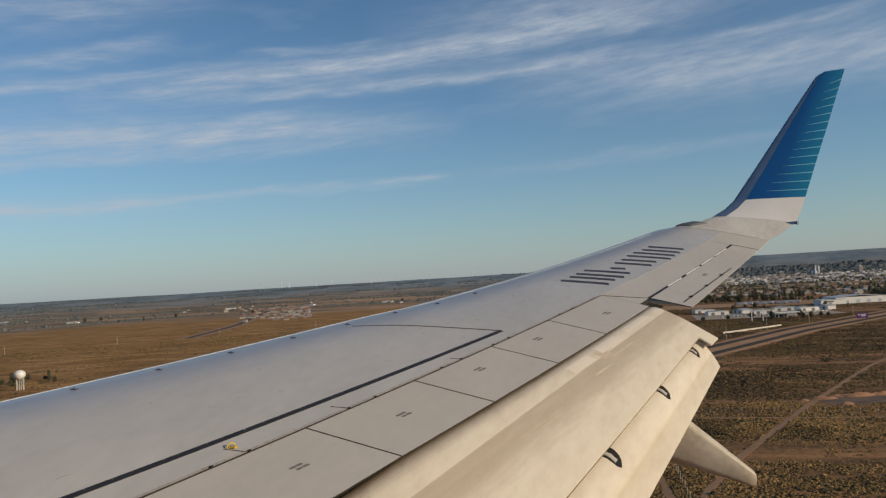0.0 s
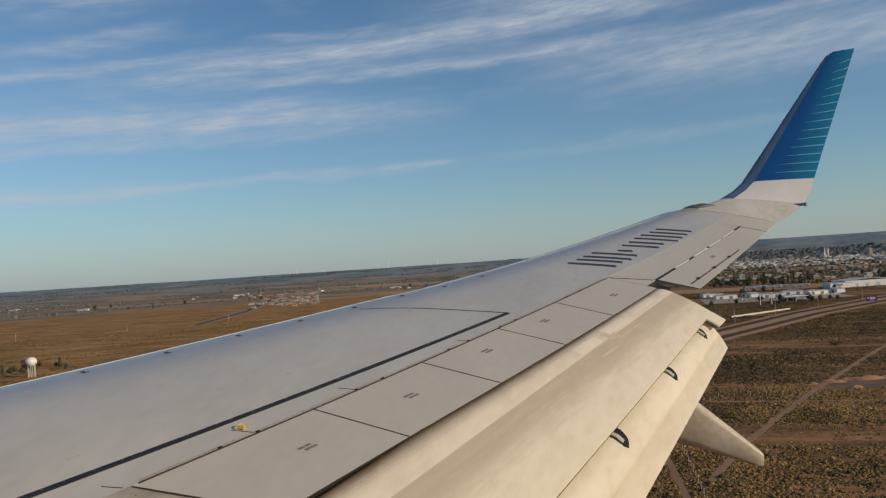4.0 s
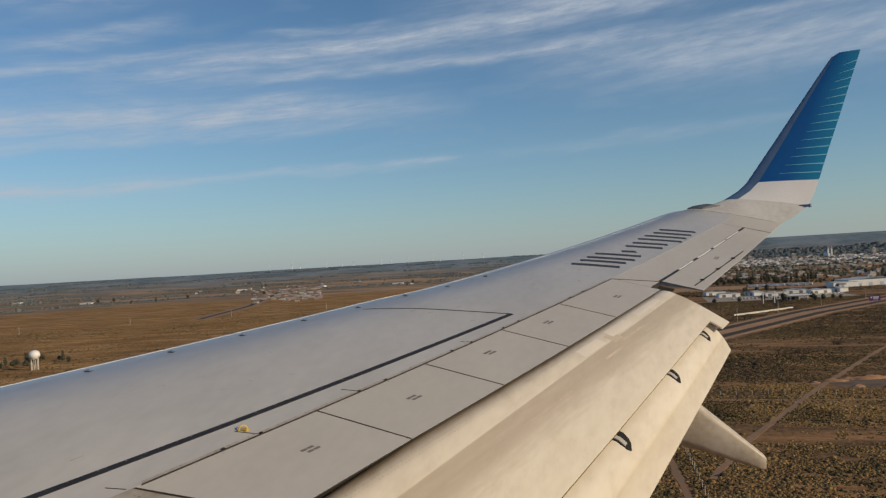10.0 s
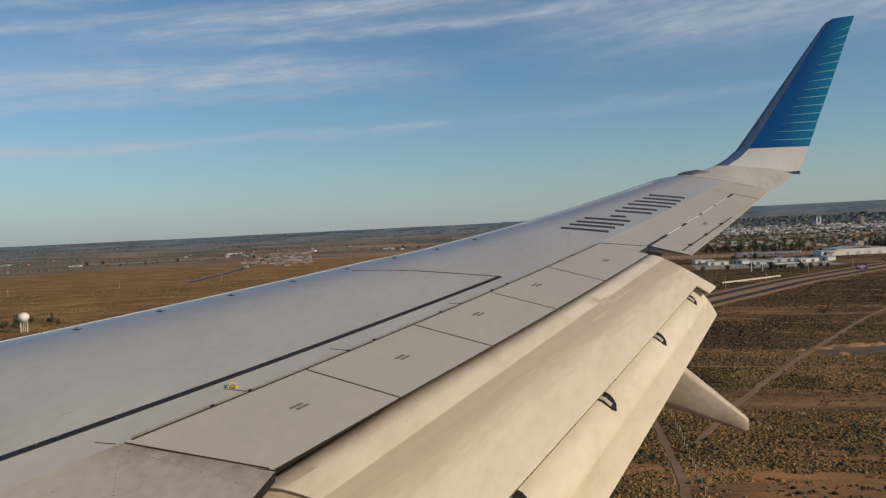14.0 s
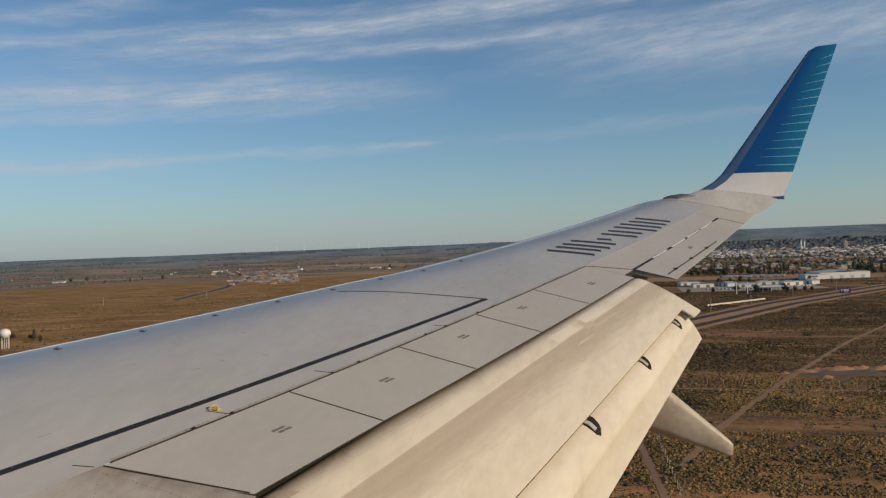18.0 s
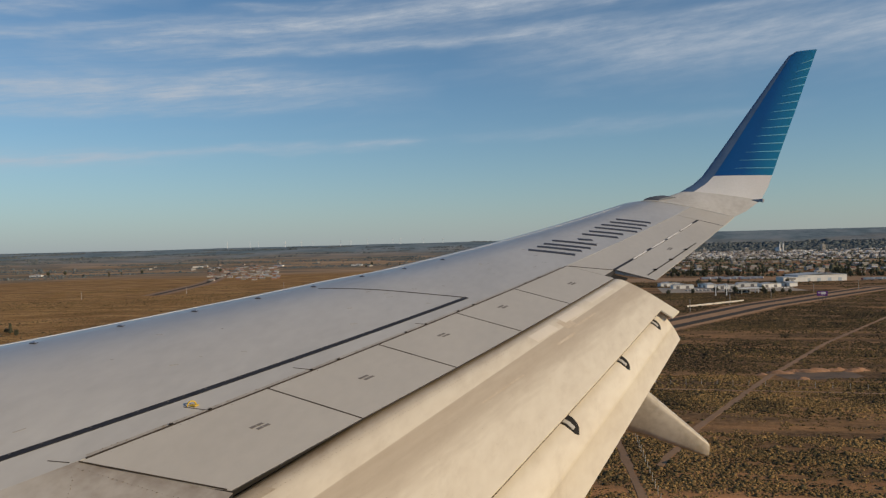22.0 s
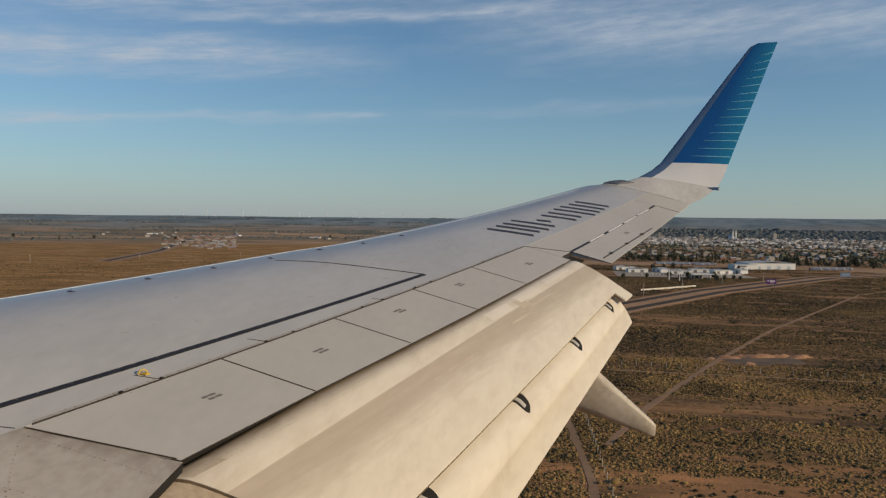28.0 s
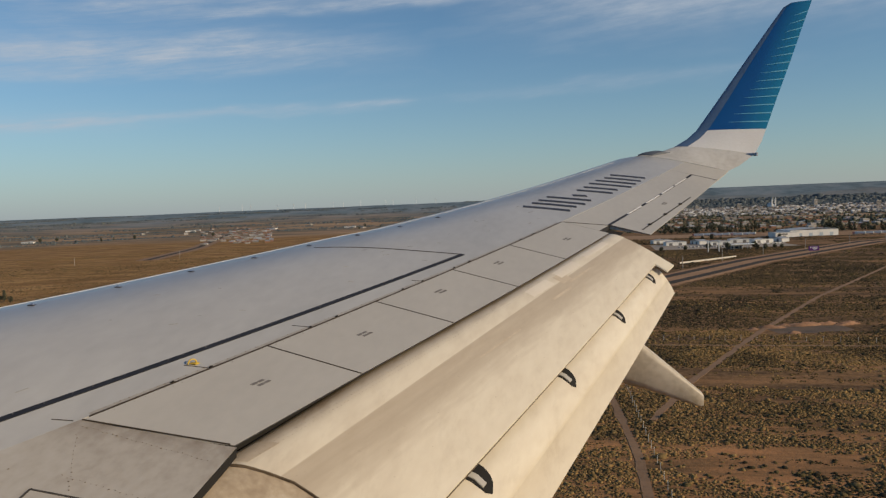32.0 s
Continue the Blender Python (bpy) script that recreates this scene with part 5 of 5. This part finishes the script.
near_end, far_end = place(4.3, 130, -0.1), place(0.2, 242, -0.1)
scatter(fp, [Matrix.Translation(near_end.lerp(far_end, k / 23)) @ Matrix.Rotation(radians(60), 4, "Z") for k in range(24)] + [at_place(-2 + 1.02 * k, 306 + 0.02 * k * k, 10) for k in range(24)])

PURPLE = mat("purple_billboard_print", ((0.10, 0.02, 0.16), (0.13, 0.03, 0.20)), 0.5, 0, 1, 10)
PALEBLUE = mat("pale_blue_billboard_print", ((0.34, 0.42, 0.50), (0.42, 0.50, 0.58)), 0.5, 0, 1, 10)
STEEL = mat("painted_steel", ((0.13, 0.13, 0.135), (0.2, 0.2, 0.2)), 0.6, 0.3, 1, 10)


def billboard(material, label, bars):
    b = base("billboard", label, "billboard")
    for x in (-3.2, 0, 3.2):
        part("post", prism("post", 0.16, 0.14, 8.2, STEEL, (x, 0.3, 0)), b)
    panel = part("panel", box_mesh("panel", (10, 0.25, 4.6), material, (0, 0, 6.6), 0.03), b)
    part("panel_frame", box_mesh("panel_frame", (10.3, 0.12, 4.9), STEEL, (0, 0.2, 6.6), 0.03), b)
    for x, z, w, h in bars:
        part("print_bar", box_mesh("print_bar", (w, 0.04, h), WHITE, (x, -0.15, z), 0.0), panel)
    return b


billboard(PURPLE, "purple roadside billboard with white print, on steel posts", ((-3.2, 7.4, 1.2, 1.2), (0.9, 7.6, 5.0, 0.7), (0.9, 6.5, 4.6, 0.7), (0.6, 5.3, 3.2, 0.3))).matrix_basis = at_place(12.8, 715, 6)
billboard(PALEBLUE, "pale blue roadside billboard with a worn print", ((0, 6.6, 6.5, 0.5),)).matrix_basis = at_place(17.2, 850, -4)

# ---- warehouse, yard and tank ----
SHEET = mat("white_sheet_metal", ((0.62, 0.62, 0.60), (0.74, 0.74, 0.72)), 0.5, 0.0, 0.1, 2, (1, 1, 0.1))
SHEETD = mat("grey_sheet_roof", ((0.36, 0.38, 0.40), (0.48, 0.50, 0.51)), 0.5, 0.1, 0.1, 2)
GLASS = mat("dark_window_glass", ((0.02, 0.025, 0.03), (0.04, 0.045, 0.05)), 0.15, 0, 1, 10)


def gable(name, w, l, h, rise, over, material):
    """A low gabled roof slab over a box of w by l at height h."""
    a, b = w / 2 + over, l / 2 + over
    t = 0.25
    vs = []
    for dz in (0, t):
        vs += [(-a, -b, h + dz), (0, -b, h + rise + dz), (a, -b, h + dz), (-a, b, h + dz), (0, b, h + rise + dz), (a, b, h + dz)]
    fs = [(0, 3, 4, 1), (1, 4, 5, 2), (6, 7, 10, 9), (7, 8, 11, 10), (0, 1, 7, 6), (1, 2, 8, 7), (3, 9, 10, 4), (4, 10, 11, 5), (0, 6, 9, 3), (2, 5, 11, 8)]
    return fixed(mesh_of(name, vs, fs, material))


wh = base("warehouse", "large white sheet-metal warehouse with a low grey roof on bare ground", "warehouse")
part("wall", box_mesh("wall", (70, 36, 9), SHEET, (0, 0, 4.5), 0.05), wh)
part("roof", gable("roof", 70, 36, 9.0, 2.0, 0.8, SHEETD), wh)
part("annex", box_mesh("annex", (34, 20, 7.2), SHEET, (-42, -14, 3.6), 0.05), wh, "lower white annex")
part("annex_roof", box_mesh("annex_roof", (34.8, 20.8, 0.5), SHEETD, (-42, -14, 7.4), 0.05), wh)
for x in (-20, -5, 10, 25):
    part("loading_door", box_mesh("loading_door", (5, 0.3, 5), PALEBLUE, (x, -18.1, 2.5), 0.05), wh, "pale blue loading door")
part("sign_band", box_mesh("sign_band", (12, 0.3, 2.2), STEEL, (-48, -24.1, 5), 0.05), wh)
wh.matrix_basis = at_place(12.4, 1010, 18, 0.3)

TRUCKC = mat("truck_cab_paint", ((0.5, 0.08, 0.06), (0.6, 0.6, 0.58)), 0.4, 0, 0.02, 1, spread=0.2, per_object=0.7)
truck = base("truck", "parked lorry with a long white box trailer", "truck", "trucks in the yard")
part("trailer", box_mesh("trailer", (2.6, 13, 2.8), WHITE, (0, 0, 2.6), 0.05), truck)
part("cab", box_mesh("cab", (2.5, 2.4, 2.8), TRUCKC, (0, 8.2, 2.0), 0.25), truck)
part("windscreen", box_mesh("windscreen", (2.2, 0.1, 0.9), GLASS, (0, 9.42, 2.7), 0.02), truck)
for y in (-5, -3.6, 4.5, 8.4):
    for x in (-1.05, 1.05):
        w = part("wheel", prism("wheel", 0.52, 0.52, 0.35, BLACK, (0, 0, -0.17), 14), truck)
        w.matrix_basis = pose(x, y, 0.57, 0, 90, 0)
scatter(truck, [at_place(5.6 + 0.42 * k, 1040 + 6 * (k % 3), 70 + 3 * (k % 2)) for k in range(9)] + [at_place(15.5 + 0.45 * k, 1015 + 5 * k, 62) for k in range(5)])

tank = base("water_tank", "round white water tank on concrete legs beside dark trees", "water tank")
bm = bmesh.new()
bmesh.ops.create_uvsphere(bm, u_segments=20, v_segments=12, radius=6.5)
for q in bm.verts:
    q.co.z = q.co.z * 0.85 + 19 if q.co.z > 0 else q.co.z * 0.95 + 19
me = bpy.data.meshes.new("vessel")
bm.to_mesh(me)
bm.free()
me.materials.append(WHITE)
me.polygons.foreach_set("use_smooth", [True] * len(me.polygons))
part("vessel", me, tank)
for k in range(6):
    a = math.pi / 3 * k
    part("leg", prism("leg", 0.5, 0.45, 16, CONC, (4.2 * math.cos(a), 4.2 * math.sin(a), 0)), tank)
part("ladder", box_mesh("ladder", (0.5, 0.15, 16), STEEL, (6.4, 0, 9), 0.02), tank)
tank.matrix_basis = at_place(-43.2, 570) @ Matrix.Scale(0.62, 4)


# long white yard wall of separate panels, and spoil heaps of a sand pit
WALLW = mat("whitewashed_concrete", ((0.52, 0.48, 0.42), (0.66, 0.62, 0.55)), 0.9, 0, 0.3, 4, per_object=0.2)
yard = base("yard_wall", "long low whitewashed wall of concrete panels on open ground", "wall")
wp, wq = box_mesh("wall_panel", (3.9, 0.2, 1.9), WALLW, (0, 0, 0.95), 0.03), box_mesh("wall_post", (0.3, 0.32, 2.1), CONC, (0, 0, 1.05), 0.03)
for k in range(22):
    q = part("wall_panel", wp, yard)
    q.location = (4 * k, 0, 0.0)
    q = part("wall_post", wq, yard)
    q.location = (4 * k - 2, 0, 0.0)
yard.matrix_basis = at_place(4.4, 640, 48, 0.3)
SPOIL = mat("reddish_spoil_sand", ((0.22, 0.12, 0.065), (0.44, 0.24, 0.13)), 0.95, 0, 0.4, 4, (1, 1, 1), 0.6, 3)


def heap(seed, w, l, h):
    b = base("spoil_heap", "reddish heap of dug sand on scrubland", "sand heap", "spoil heaps of a sand pit")
    n, m = 22, 16
    pts = []
    for i in range(n):
        row = []
        for j in range(m):
            u, v = 2 * i / (n - 1) - 1, 2 * j / (m - 1) - 1
            z = max(0.0, 1 - u * u - v * v) ** 0.8 * (0.75 + 0.6 * noise.noise((u * 1.9 + seed, v * 1.9, 1.0))) + 0.10 * noise.noise((u * 6, v * 6, seed))
            row.append((u * w, v * l, max(-0.2, h * z - 0.15)))
        pts.append(row)
    slab("mound", pts, 0.4, SPOIL, b)
    return b


for k, (az, d, w, l, h) in enumerate(((10.2, 339, 7, 3.5, 1.9), (11.1, 345, 6, 3, 1.4), (12.2, 347, 9, 4, 2.3), (13.5, 352, 7, 3, 1.7), (14.7, 353, 8, 3.5, 2.0), (11.6, 327, 5, 3, 1.1), (9.0, 334, 4, 2.5, 1.0))):
    heap(k * 3.7, w, l, h).matrix_basis = at_place(az, d, 8 * k, 0.1)
# pit soil darkened for shade, as the flat strip has no hollow
PITSOIL = mat("shaded_pit_soil", ((0.07, 0.05, 0.034), (0.19, 0.125, 0.08)), 0.95, 0, 0.12, 1.2, (1, 1, 1), 0.4, 3)
ribbon("pit_floor", PIT, 17, 0.08, PITSOIL, "bare grey floor of a shallow sand pit, darkened as the hollow's shade", "sand pit", 0.6)


# ---- houses ----
PLASTER = mat("pale_house_plaster", ((0.20, 0.18, 0.155), (0.46, 0.43, 0.39)), 0.9, 0, 0.2, 2, per_object=0.8)
BRICKW = mat("brick_house_wall", ((0.24, 0.12, 0.075), (0.36, 0.2, 0.13)), 0.9, 0, 0.3, 6, per_object=0.4)
ROOFT = mat("terracotta_roof", ((0.22, 0.10, 0.06), (0.34, 0.17, 0.10)), 0.85, 0, 0.3, 5, per_object=0.4)
ROOFM = mat("zinc_roof", ((0.34, 0.35, 0.36), (0.52, 0.52, 0.52)), 0.5, 0.2, 0.3, 5, per_object=0.5)


def house(w, l, h, rise, wall, roof, label):
    b = base("house", label, "house", "houses of the town")
    part("wall", box_mesh("wall", (w, l, h), wall, (0, 0, h / 2), 0.04), b)
    if rise:
        part("roof", gable("roof", w, l, h, rise, 0.5, roof), b)
    else:
        part("roof", box_mesh("roof", (w + 0.5, l + 0.5, 0.4), roof, (0, 0, h + 0.2), 0.05), b)
    door = part("door", box_mesh("door", (1.0, 0.12, 2.1), STEEL, (0.4, -l / 2 - 0.03, 1.05), 0.02), b)
    for x in (-w / 3, w / 3):
        win = part("window", box_mesh("window", (1.6, 0.12, 1.2), GLASS, (x, -l / 2 - 0.03, 1.6), 0.02), b)
        part("sill", box_mesh("sill", (1.8, 0.25, 0.1), CONC, (x, -l / 2 - 0.1, 0.95), 0.02), win)
    return b


KINDS = [house(11, 9, 3.2, 1.6, PLASTER, ROOFT, "small plastered house with a terracotta gable roof"), house(9, 12, 3.3, 0, PLASTER, ROOFM, "flat-roofed pale plastered house"),
         house(10, 8, 3.1, 1.4, BRICKW, ROOFM, "small brick house with a zinc gable roof"), house(12, 10, 6.2, 0, PLASTER, CONC, "two-storey pale flat-roofed house")]
random.seed(21)
used = set()
for k in range(150):
    az, d = random.uniform(0.5, 19), 1210 + 700 * random.random() ** 1.2
    m = at_place(az, d, random.choice((14, 104, 194, 284)) + random.uniform(-4, 4), 0.3)
    h = KINDS[random.choice((0, 0, 1, 1, 2, 3))]
    if h not in used:
        used.add(h)
        h.matrix_basis = m
    else:
        copy_thing(h, m)
for k in range(16):
    copy_thing(KINDS[k % 4], at_place(random.uniform(-43, -17), random.uniform(1900, 2800), random.uniform(0, 360), 0.3))
for k in range(130):
    az, d = random.uniform(-29.4, -24.5), random.uniform(1350, 2300)
    v = copy_thing(KINDS[random.choice((0, 1, 1, 2))], at_place(az, d, random.choice((20, 110)) + random.uniform(-6, 6), 0.3))
    tagged(v, group="houses of the village")
shed = base("farm_shed", "long white farm shed with a low roof among fields", "farm shed", "farm sheds")
part("wall", box_mesh("wall", (34, 12, 4), WHITE, (0, 0, 2), 0.05), shed)
part("roof", gable("roof", 34, 12, 4, 1.4, 0.6, SHEET), shed)
part("door", box_mesh("door", (4, 0.2, 3.4), STEEL, (6, -6.05, 1.7), 0.03), shed)
scatter(shed, [at_place(a, d, t, 0.3) for a, d, t in ((-40, 2050, 8), (-30, 2500, 20), (-24.5, 2300, -12), (-44, 2700, 0), (-19, 2100, 5))])

# the far town: joined, too small to tell apart
rng = np.random.default_rng(5)
vs, fs = [], []
for k in range(3000):
    az, d = rng.uniform(-3, 25), 1850 + 1150 * rng.random()
    c = place(az, d, -0.3)
    w, l, h = rng.uniform(6, 13), rng.uniform(6, 12), rng.choice((3.0, 3.2, 3.4, 3.6, 6.0))
    t = rng.choice((0.25, 1.82))
    ex, ey = Vector((math.cos(t), math.sin(t), 0)) * w / 2, Vector((-math.sin(t), math.cos(t), 0)) * l / 2
    b = len(vs)
    rise = rng.choice((0.02, 1.5))
    for z in (0, h):
        vs += [c - ex - ey + Vector((0, 0, z)), c + ex - ey + Vector((0, 0, z)), c + ex + ey + Vector((0, 0, z)), c - ex + ey + Vector((0, 0, z))]
    vs += [c - ex + Vector((0, 0, h + rise)), c + ex + Vector((0, 0, h + rise))]
    fs += [(b, b + 1, b + 5, b + 4), (b + 1, b + 2, b + 6, b + 9, b + 5), (b + 2, b + 3, b + 7, b + 6), (b + 3, b, b + 4, b + 8, b + 7), (b + 4, b + 5, b + 9, b + 8), (b + 6, b + 7, b + 8, b + 9)]
TOWN = leaf_material("far_town_plaster", ((0.4, (0.11, 0.09, 0.075)), (0.62, (0.24, 0.215, 0.195)), (0.8, (0.42, 0.40, 0.38)), (0.95, (0.74, 0.73, 0.71))), 0.004)
tagged(new("far_town", mesh_of("far_town", vs, fs, TOWN)), "dense pale low houses of a far town", "town", kind="stuff")


def tower_block(w, l, floors, label):
    b = base("apartment_building", label, "apartment building")
    h = floors * 3.0
    part("wall", box_mesh("wall", (w, l, h), PLASTER, (0, 0, h / 2), 0.05), b)
    part("roof", box_mesh("roof", (w + 0.6, l + 0.6, 0.6), CONC, (0, 0, h + 0.3), 0.05), b)
    part("lift_house", box_mesh("lift_house", (4, 4, 3), CONC, (0, 0, h + 2), 0.05), b)
    wm = box_mesh("window", (1.8, 0.15, 1.3), GLASS, (0, 0, 0), 0.02)
    for f in range(floors):
        for x in range(3):
            q = part("window", wm, b)
            q.location = ((x - 1) * w / 3.4, -l / 2 - 0.04, 1.7 + 3 * f)
    return b


for az, d, w, l, n in ((8.2, 2650, 14, 12, 6), (12.9, 2750, 12, 12, 8), (16.5, 2600, 15, 12, 5), (5.5, 2800, 14, 12, 5)):
    tower_block(w, l, n, "pale multi-storey apartment building above low houses").matrix_basis = at_place(az, d, 14, 0.3)
ch = base("church", "white church with two slender towers above the town", "church")
part("nave", box_mesh("nave", (16, 34, 14), WHITE, (0, 17, 7), 0.05), ch)
part("roof", gable("roof", 16, 34, 14, 5, 0.3, ROOFM), ch).location = (0, 17, 0)
for x in (-6, 6):
    t = part("tower", box_mesh("tower", (4, 4, 30), WHITE, (x, 0, 15), 0.05), ch)
    part("spire", prism("spire", 3.2, 0.2, 9, ROOFM, (x, 0, 30), 4), t)
part("door", box_mesh("door", (3, 0.2, 5), STEEL, (0, -0.1, 2.5), 0.03), ch)
ch.matrix_basis = at_place(10.4, 2700, 14, 0.3)


# ---- trees of the belt beside the highway ----
BARK = mat("grey_brown_bark", ((0.10, 0.075, 0.055), (0.17, 0.13, 0.10)), 0.95, 0, 1, 8)


def tree(seed, h, r, label):
    rng = np.random.default_rng(seed)
    b = base("tree", label, "tree", "trees of the shelter belt")
    part("trunk", prism("trunk", 0.32, 0.12, h * 0.75, BARK), b)
    for k in range(4):
        m = prism("limb", 0.12, 0.04, r * 1.2, BARK, (0, 0, 0), 6)
        m.transform(pose(0, 0, h * (0.3 + 0.11 * k), 42, 0, 80 * k + 10))
        part("limb", m, b)
    n = 260
    u = rng.normal(size=(n, 3))
    u /= np.linalg.norm(u, axis=1, keepdims=True)
    q = u * rng.uniform(0.5, 1.05, (n, 1))
    lob = 1 + 0.28 * np.sin(u[:, 0] * 5 + seed) * np.cos(u[:, 2] * 4 + seed * 2)
    c = np.stack([q[:, 0] * r * lob, q[:, 1] * r * lob, h * 0.58 + q[:, 2] * h * 0.42 * lob], 1)
    e1 = rng.normal(size=(n, 3))
    e1 /= np.linalg.norm(e1, axis=1, keepdims=True)
    e2 = np.cross(e1, u)
    s = rng.uniform(0.35, 0.8, (n, 1)) * r * 0.36
    quad = np.stack([c - e1 * s - e2 * s, c + e1 * s - e2 * s * 0.6, c + e1 * s * 0.8 + e2 * s, c - e1 * s * 0.7 + e2 * s * 0.8], 1).reshape(-1, 3)
    part("crown", mesh_of("crown", quad, [tuple(range(4 * i, 4 * i + 4)) for i in range(n)], TREES), b)
    return b


TREE_KINDS = [tree(1, 9, 3.2, "broad dark green tree of a shelter belt"), tree(2, 15, 2.3, "tall slender poplar in a shelter belt"), tree(3, 11, 3.8, "broad dark green tree of a shelter belt"), tree(4, 7, 2.6, "low bushy olive-green tree of a shelter belt")]
random.seed(8)
used = set()
for k in range(122):
    if k < 84:
        az, d = random.uniform(3.2, 9.8) if k % 2 else random.uniform(12.8, 19), random.uniform(1080, 1180)
    elif k < 96:
        az, d = random.uniform(-44, -14), random.uniform(1750, 2100)
    else:
        az, d = random.uniform(-46, -41.2), random.uniform(590, 640)
    m = at_place(az, d, random.uniform(0, 360)) @ Matrix.Scale(random.uniform(0.75, 1.2) * (1 if k < 96 else 0.6), 4)
    t = TREE_KINDS[random.choice((0, 1, 1, 2, 3))]
    if t not in used:
        used.add(t)
        t.matrix_basis = m
    else:
        c = copy_thing(t, m)
        c.matrix_basis = m

# ---- yard with a filling station beside the highway ----
APRON = mat("dusty_yard_gravel", ((0.26, 0.22, 0.175), (0.36, 0.315, 0.26)), 0.95, 0, 0.03, 0.5)
ribbon("yard_ground", [(2.5, 840), (6, 845), (11, 870)], 95, 0.14, APRON, "dusty grey gravel yard", "yard")
st = base("filling_station", "filling station with a flat white canopy on posts", "filling station")
canopy = part("canopy", box_mesh("canopy", (26, 12, 0.9), WHITE, (0, 0, 5.9), 0.08), st, "flat white canopy")
part("fascia", box_mesh("fascia", (26.1, 0.1, 0.5), SHEETD, (0, -6.05, 5.8), 0.02), canopy)
for x in (-10, 0, 10):
    for y in (-3, 3):
        part("post", prism("post", 0.25, 0.25, 5.5, WHITE, (x, y, 0)), st)
    part("pump", box_mesh("pump", (1.0, 0.7, 1.8), STEEL, (x + 1.6, 0, 0.9), 0.08), st)
shop = part("shop", box_mesh("shop", (16, 9, 4), PLASTER, (0, 14, 2), 0.05), st, "low pale shop")
part("shop_roof", box_mesh("shop_roof", (16.6, 9.6, 0.4), CONC, (0, 14, 4.2), 0.05), shop)
for x in (-5, 0, 5):
    part("window", box_mesh("window", (3.4, 0.12, 1.6), GLASS, (x, 9.46, 1.9), 0.02), shop)
st.matrix_basis = at_place(8.3, 790, 20, 0.05)
py = base("pylon_sign", "tall white roadside pylon with a blank board", "sign", "pylons at the filling station")
part("column", box_mesh("column", (0.9, 0.9, 13), WHITE, (0, 0, 6.5), 0.08), py)
part("board", box_mesh("board", (2.6, 0.5, 3), PALEBLUE, (0, 0, 11.2), 0.06), py)
scatter(py, [at_place(6.2, 760, 10), at_place(6.9, 762, 10)])
depot = base("depot_shed", "long pale sheet-metal depot shed in a gravel yard", "shed", "sheds of the yard")
part("wall", box_mesh("wall", (26, 11, 4.6), SHEET, (0, 0, 2.3), 0.05), depot)
part("roof", gable("roof", 26, 11, 4.6, 1.3, 0.5, SHEETD), depot)
for x in (-7, 5):
    part("door", box_mesh("door", (4.2, 0.2, 3.6), STEEL, (x, -5.55, 1.8), 0.03), depot)
scatter(depot, [at_place(a, d, t, 0.2) for a, d, t in ((4.0, 868, 15), (5.6, 882, -70), (6.9, 860, 12), (9.6, 884, 24), (10.7, 905, -66), (3.1, 905, 20), (8.2, 895, 10))])
CARS = mat("parked_car_paint", ((0.08, 0.09, 0.11), (0.62, 0.61, 0.59)), 0.55, 0.0, 0.02, 1, spread=0.3, per_object=0.9)
car = base("car", "small parked car on a gravel yard", "car", "cars in the yard")
bm = bmesh.new()
for size, at, taper in (((1.75, 4.3, 0.75), (0, 0, 0.7), 0.94), ((1.6, 2.3, 0.62), (0, -0.2, 1.36), 0.74)):
    q = bmesh.ops.create_cube(bm, size=1)["verts"]
    for v in q:
        t = taper if v.co.z > 0 else 1.0
        v.co = Vector((v.co.x * size[0] * t + at[0], v.co.y * size[1] * t + at[1], v.co.z * size[2] + at[2]))
me = bpy.data.meshes.new("body")
bm.to_mesh(me)
bm.free()
me.materials.append(CARS)
part("body", me, car)
part("windscreen", box_mesh("windscreen", (1.3, 0.06, 0.5), GLASS, (0, 0.86, 1.36), 0.01), car)
for y in (-1.35, 1.35):
    for x in (-0.8, 0.8):
        w = part("wheel", prism("wheel", 0.32, 0.32, 0.2, BLACK, (0, 0, -0.1), 10), car)
        w.matrix_basis = pose(x, y, 0.32, 0, 90, 0)
random.seed(33)
scatter(car, [at_place(4.3 + 0.24 * k, 826 + 5 * (k % 2), 30 + random.uniform(-4, 4)) for k in range(14)] + [at_place(9.0 + 0.22 * k, 846 + 3 * k, -58) for k in range(10)])
for k in range(20):
    m = at_place(random.uniform(3.0, 11.5), random.choice((random.uniform(770, 800), random.uniform(915, 960))), random.uniform(0, 360)) @ Matrix.Scale(random.uniform(0.5, 0.85), 4)
    c = tagged(copy_thing(TREE_KINDS[random.choice((0, 2, 3))], m), group="trees round the yard")
    c.matrix_basis = m

# ---- wind turbines on the far rim ----
tb = base("wind_turbine", "white three-bladed wind turbine on the far rim", "wind turbine", "wind farm")
part("tower", prism("tower", 1.1, 0.7, 27, WHITE), tb)
part("nacelle", box_mesh("nacelle", (1.6, 4, 1.7), WHITE, (0, 0, 27.8), 0.3), tb)
hub = part("hub", prism("hub", 1.3, 0.7, 2.0, WHITE, (0, 0, 0), 10), tb)
hub.matrix_basis = pose(0, -1.9, 27.8, 90, 0, 0)
for k in range(3):
    bl = part("blade", prism("blade", 0.5, 0.12, 13, WHITE, (0, 0, 0), 6), tb)
    bl.matrix_basis = pose(0, -2.6, 27.8, 0, 120 * k + 20, 0)
scatter(tb, [at_place(-28 + 1.25 * k + 0.4 * math.sin(k * 2.3), 4560 + 60 * math.sin(k * 1.7), 10, 0.5) for k in range(13)])
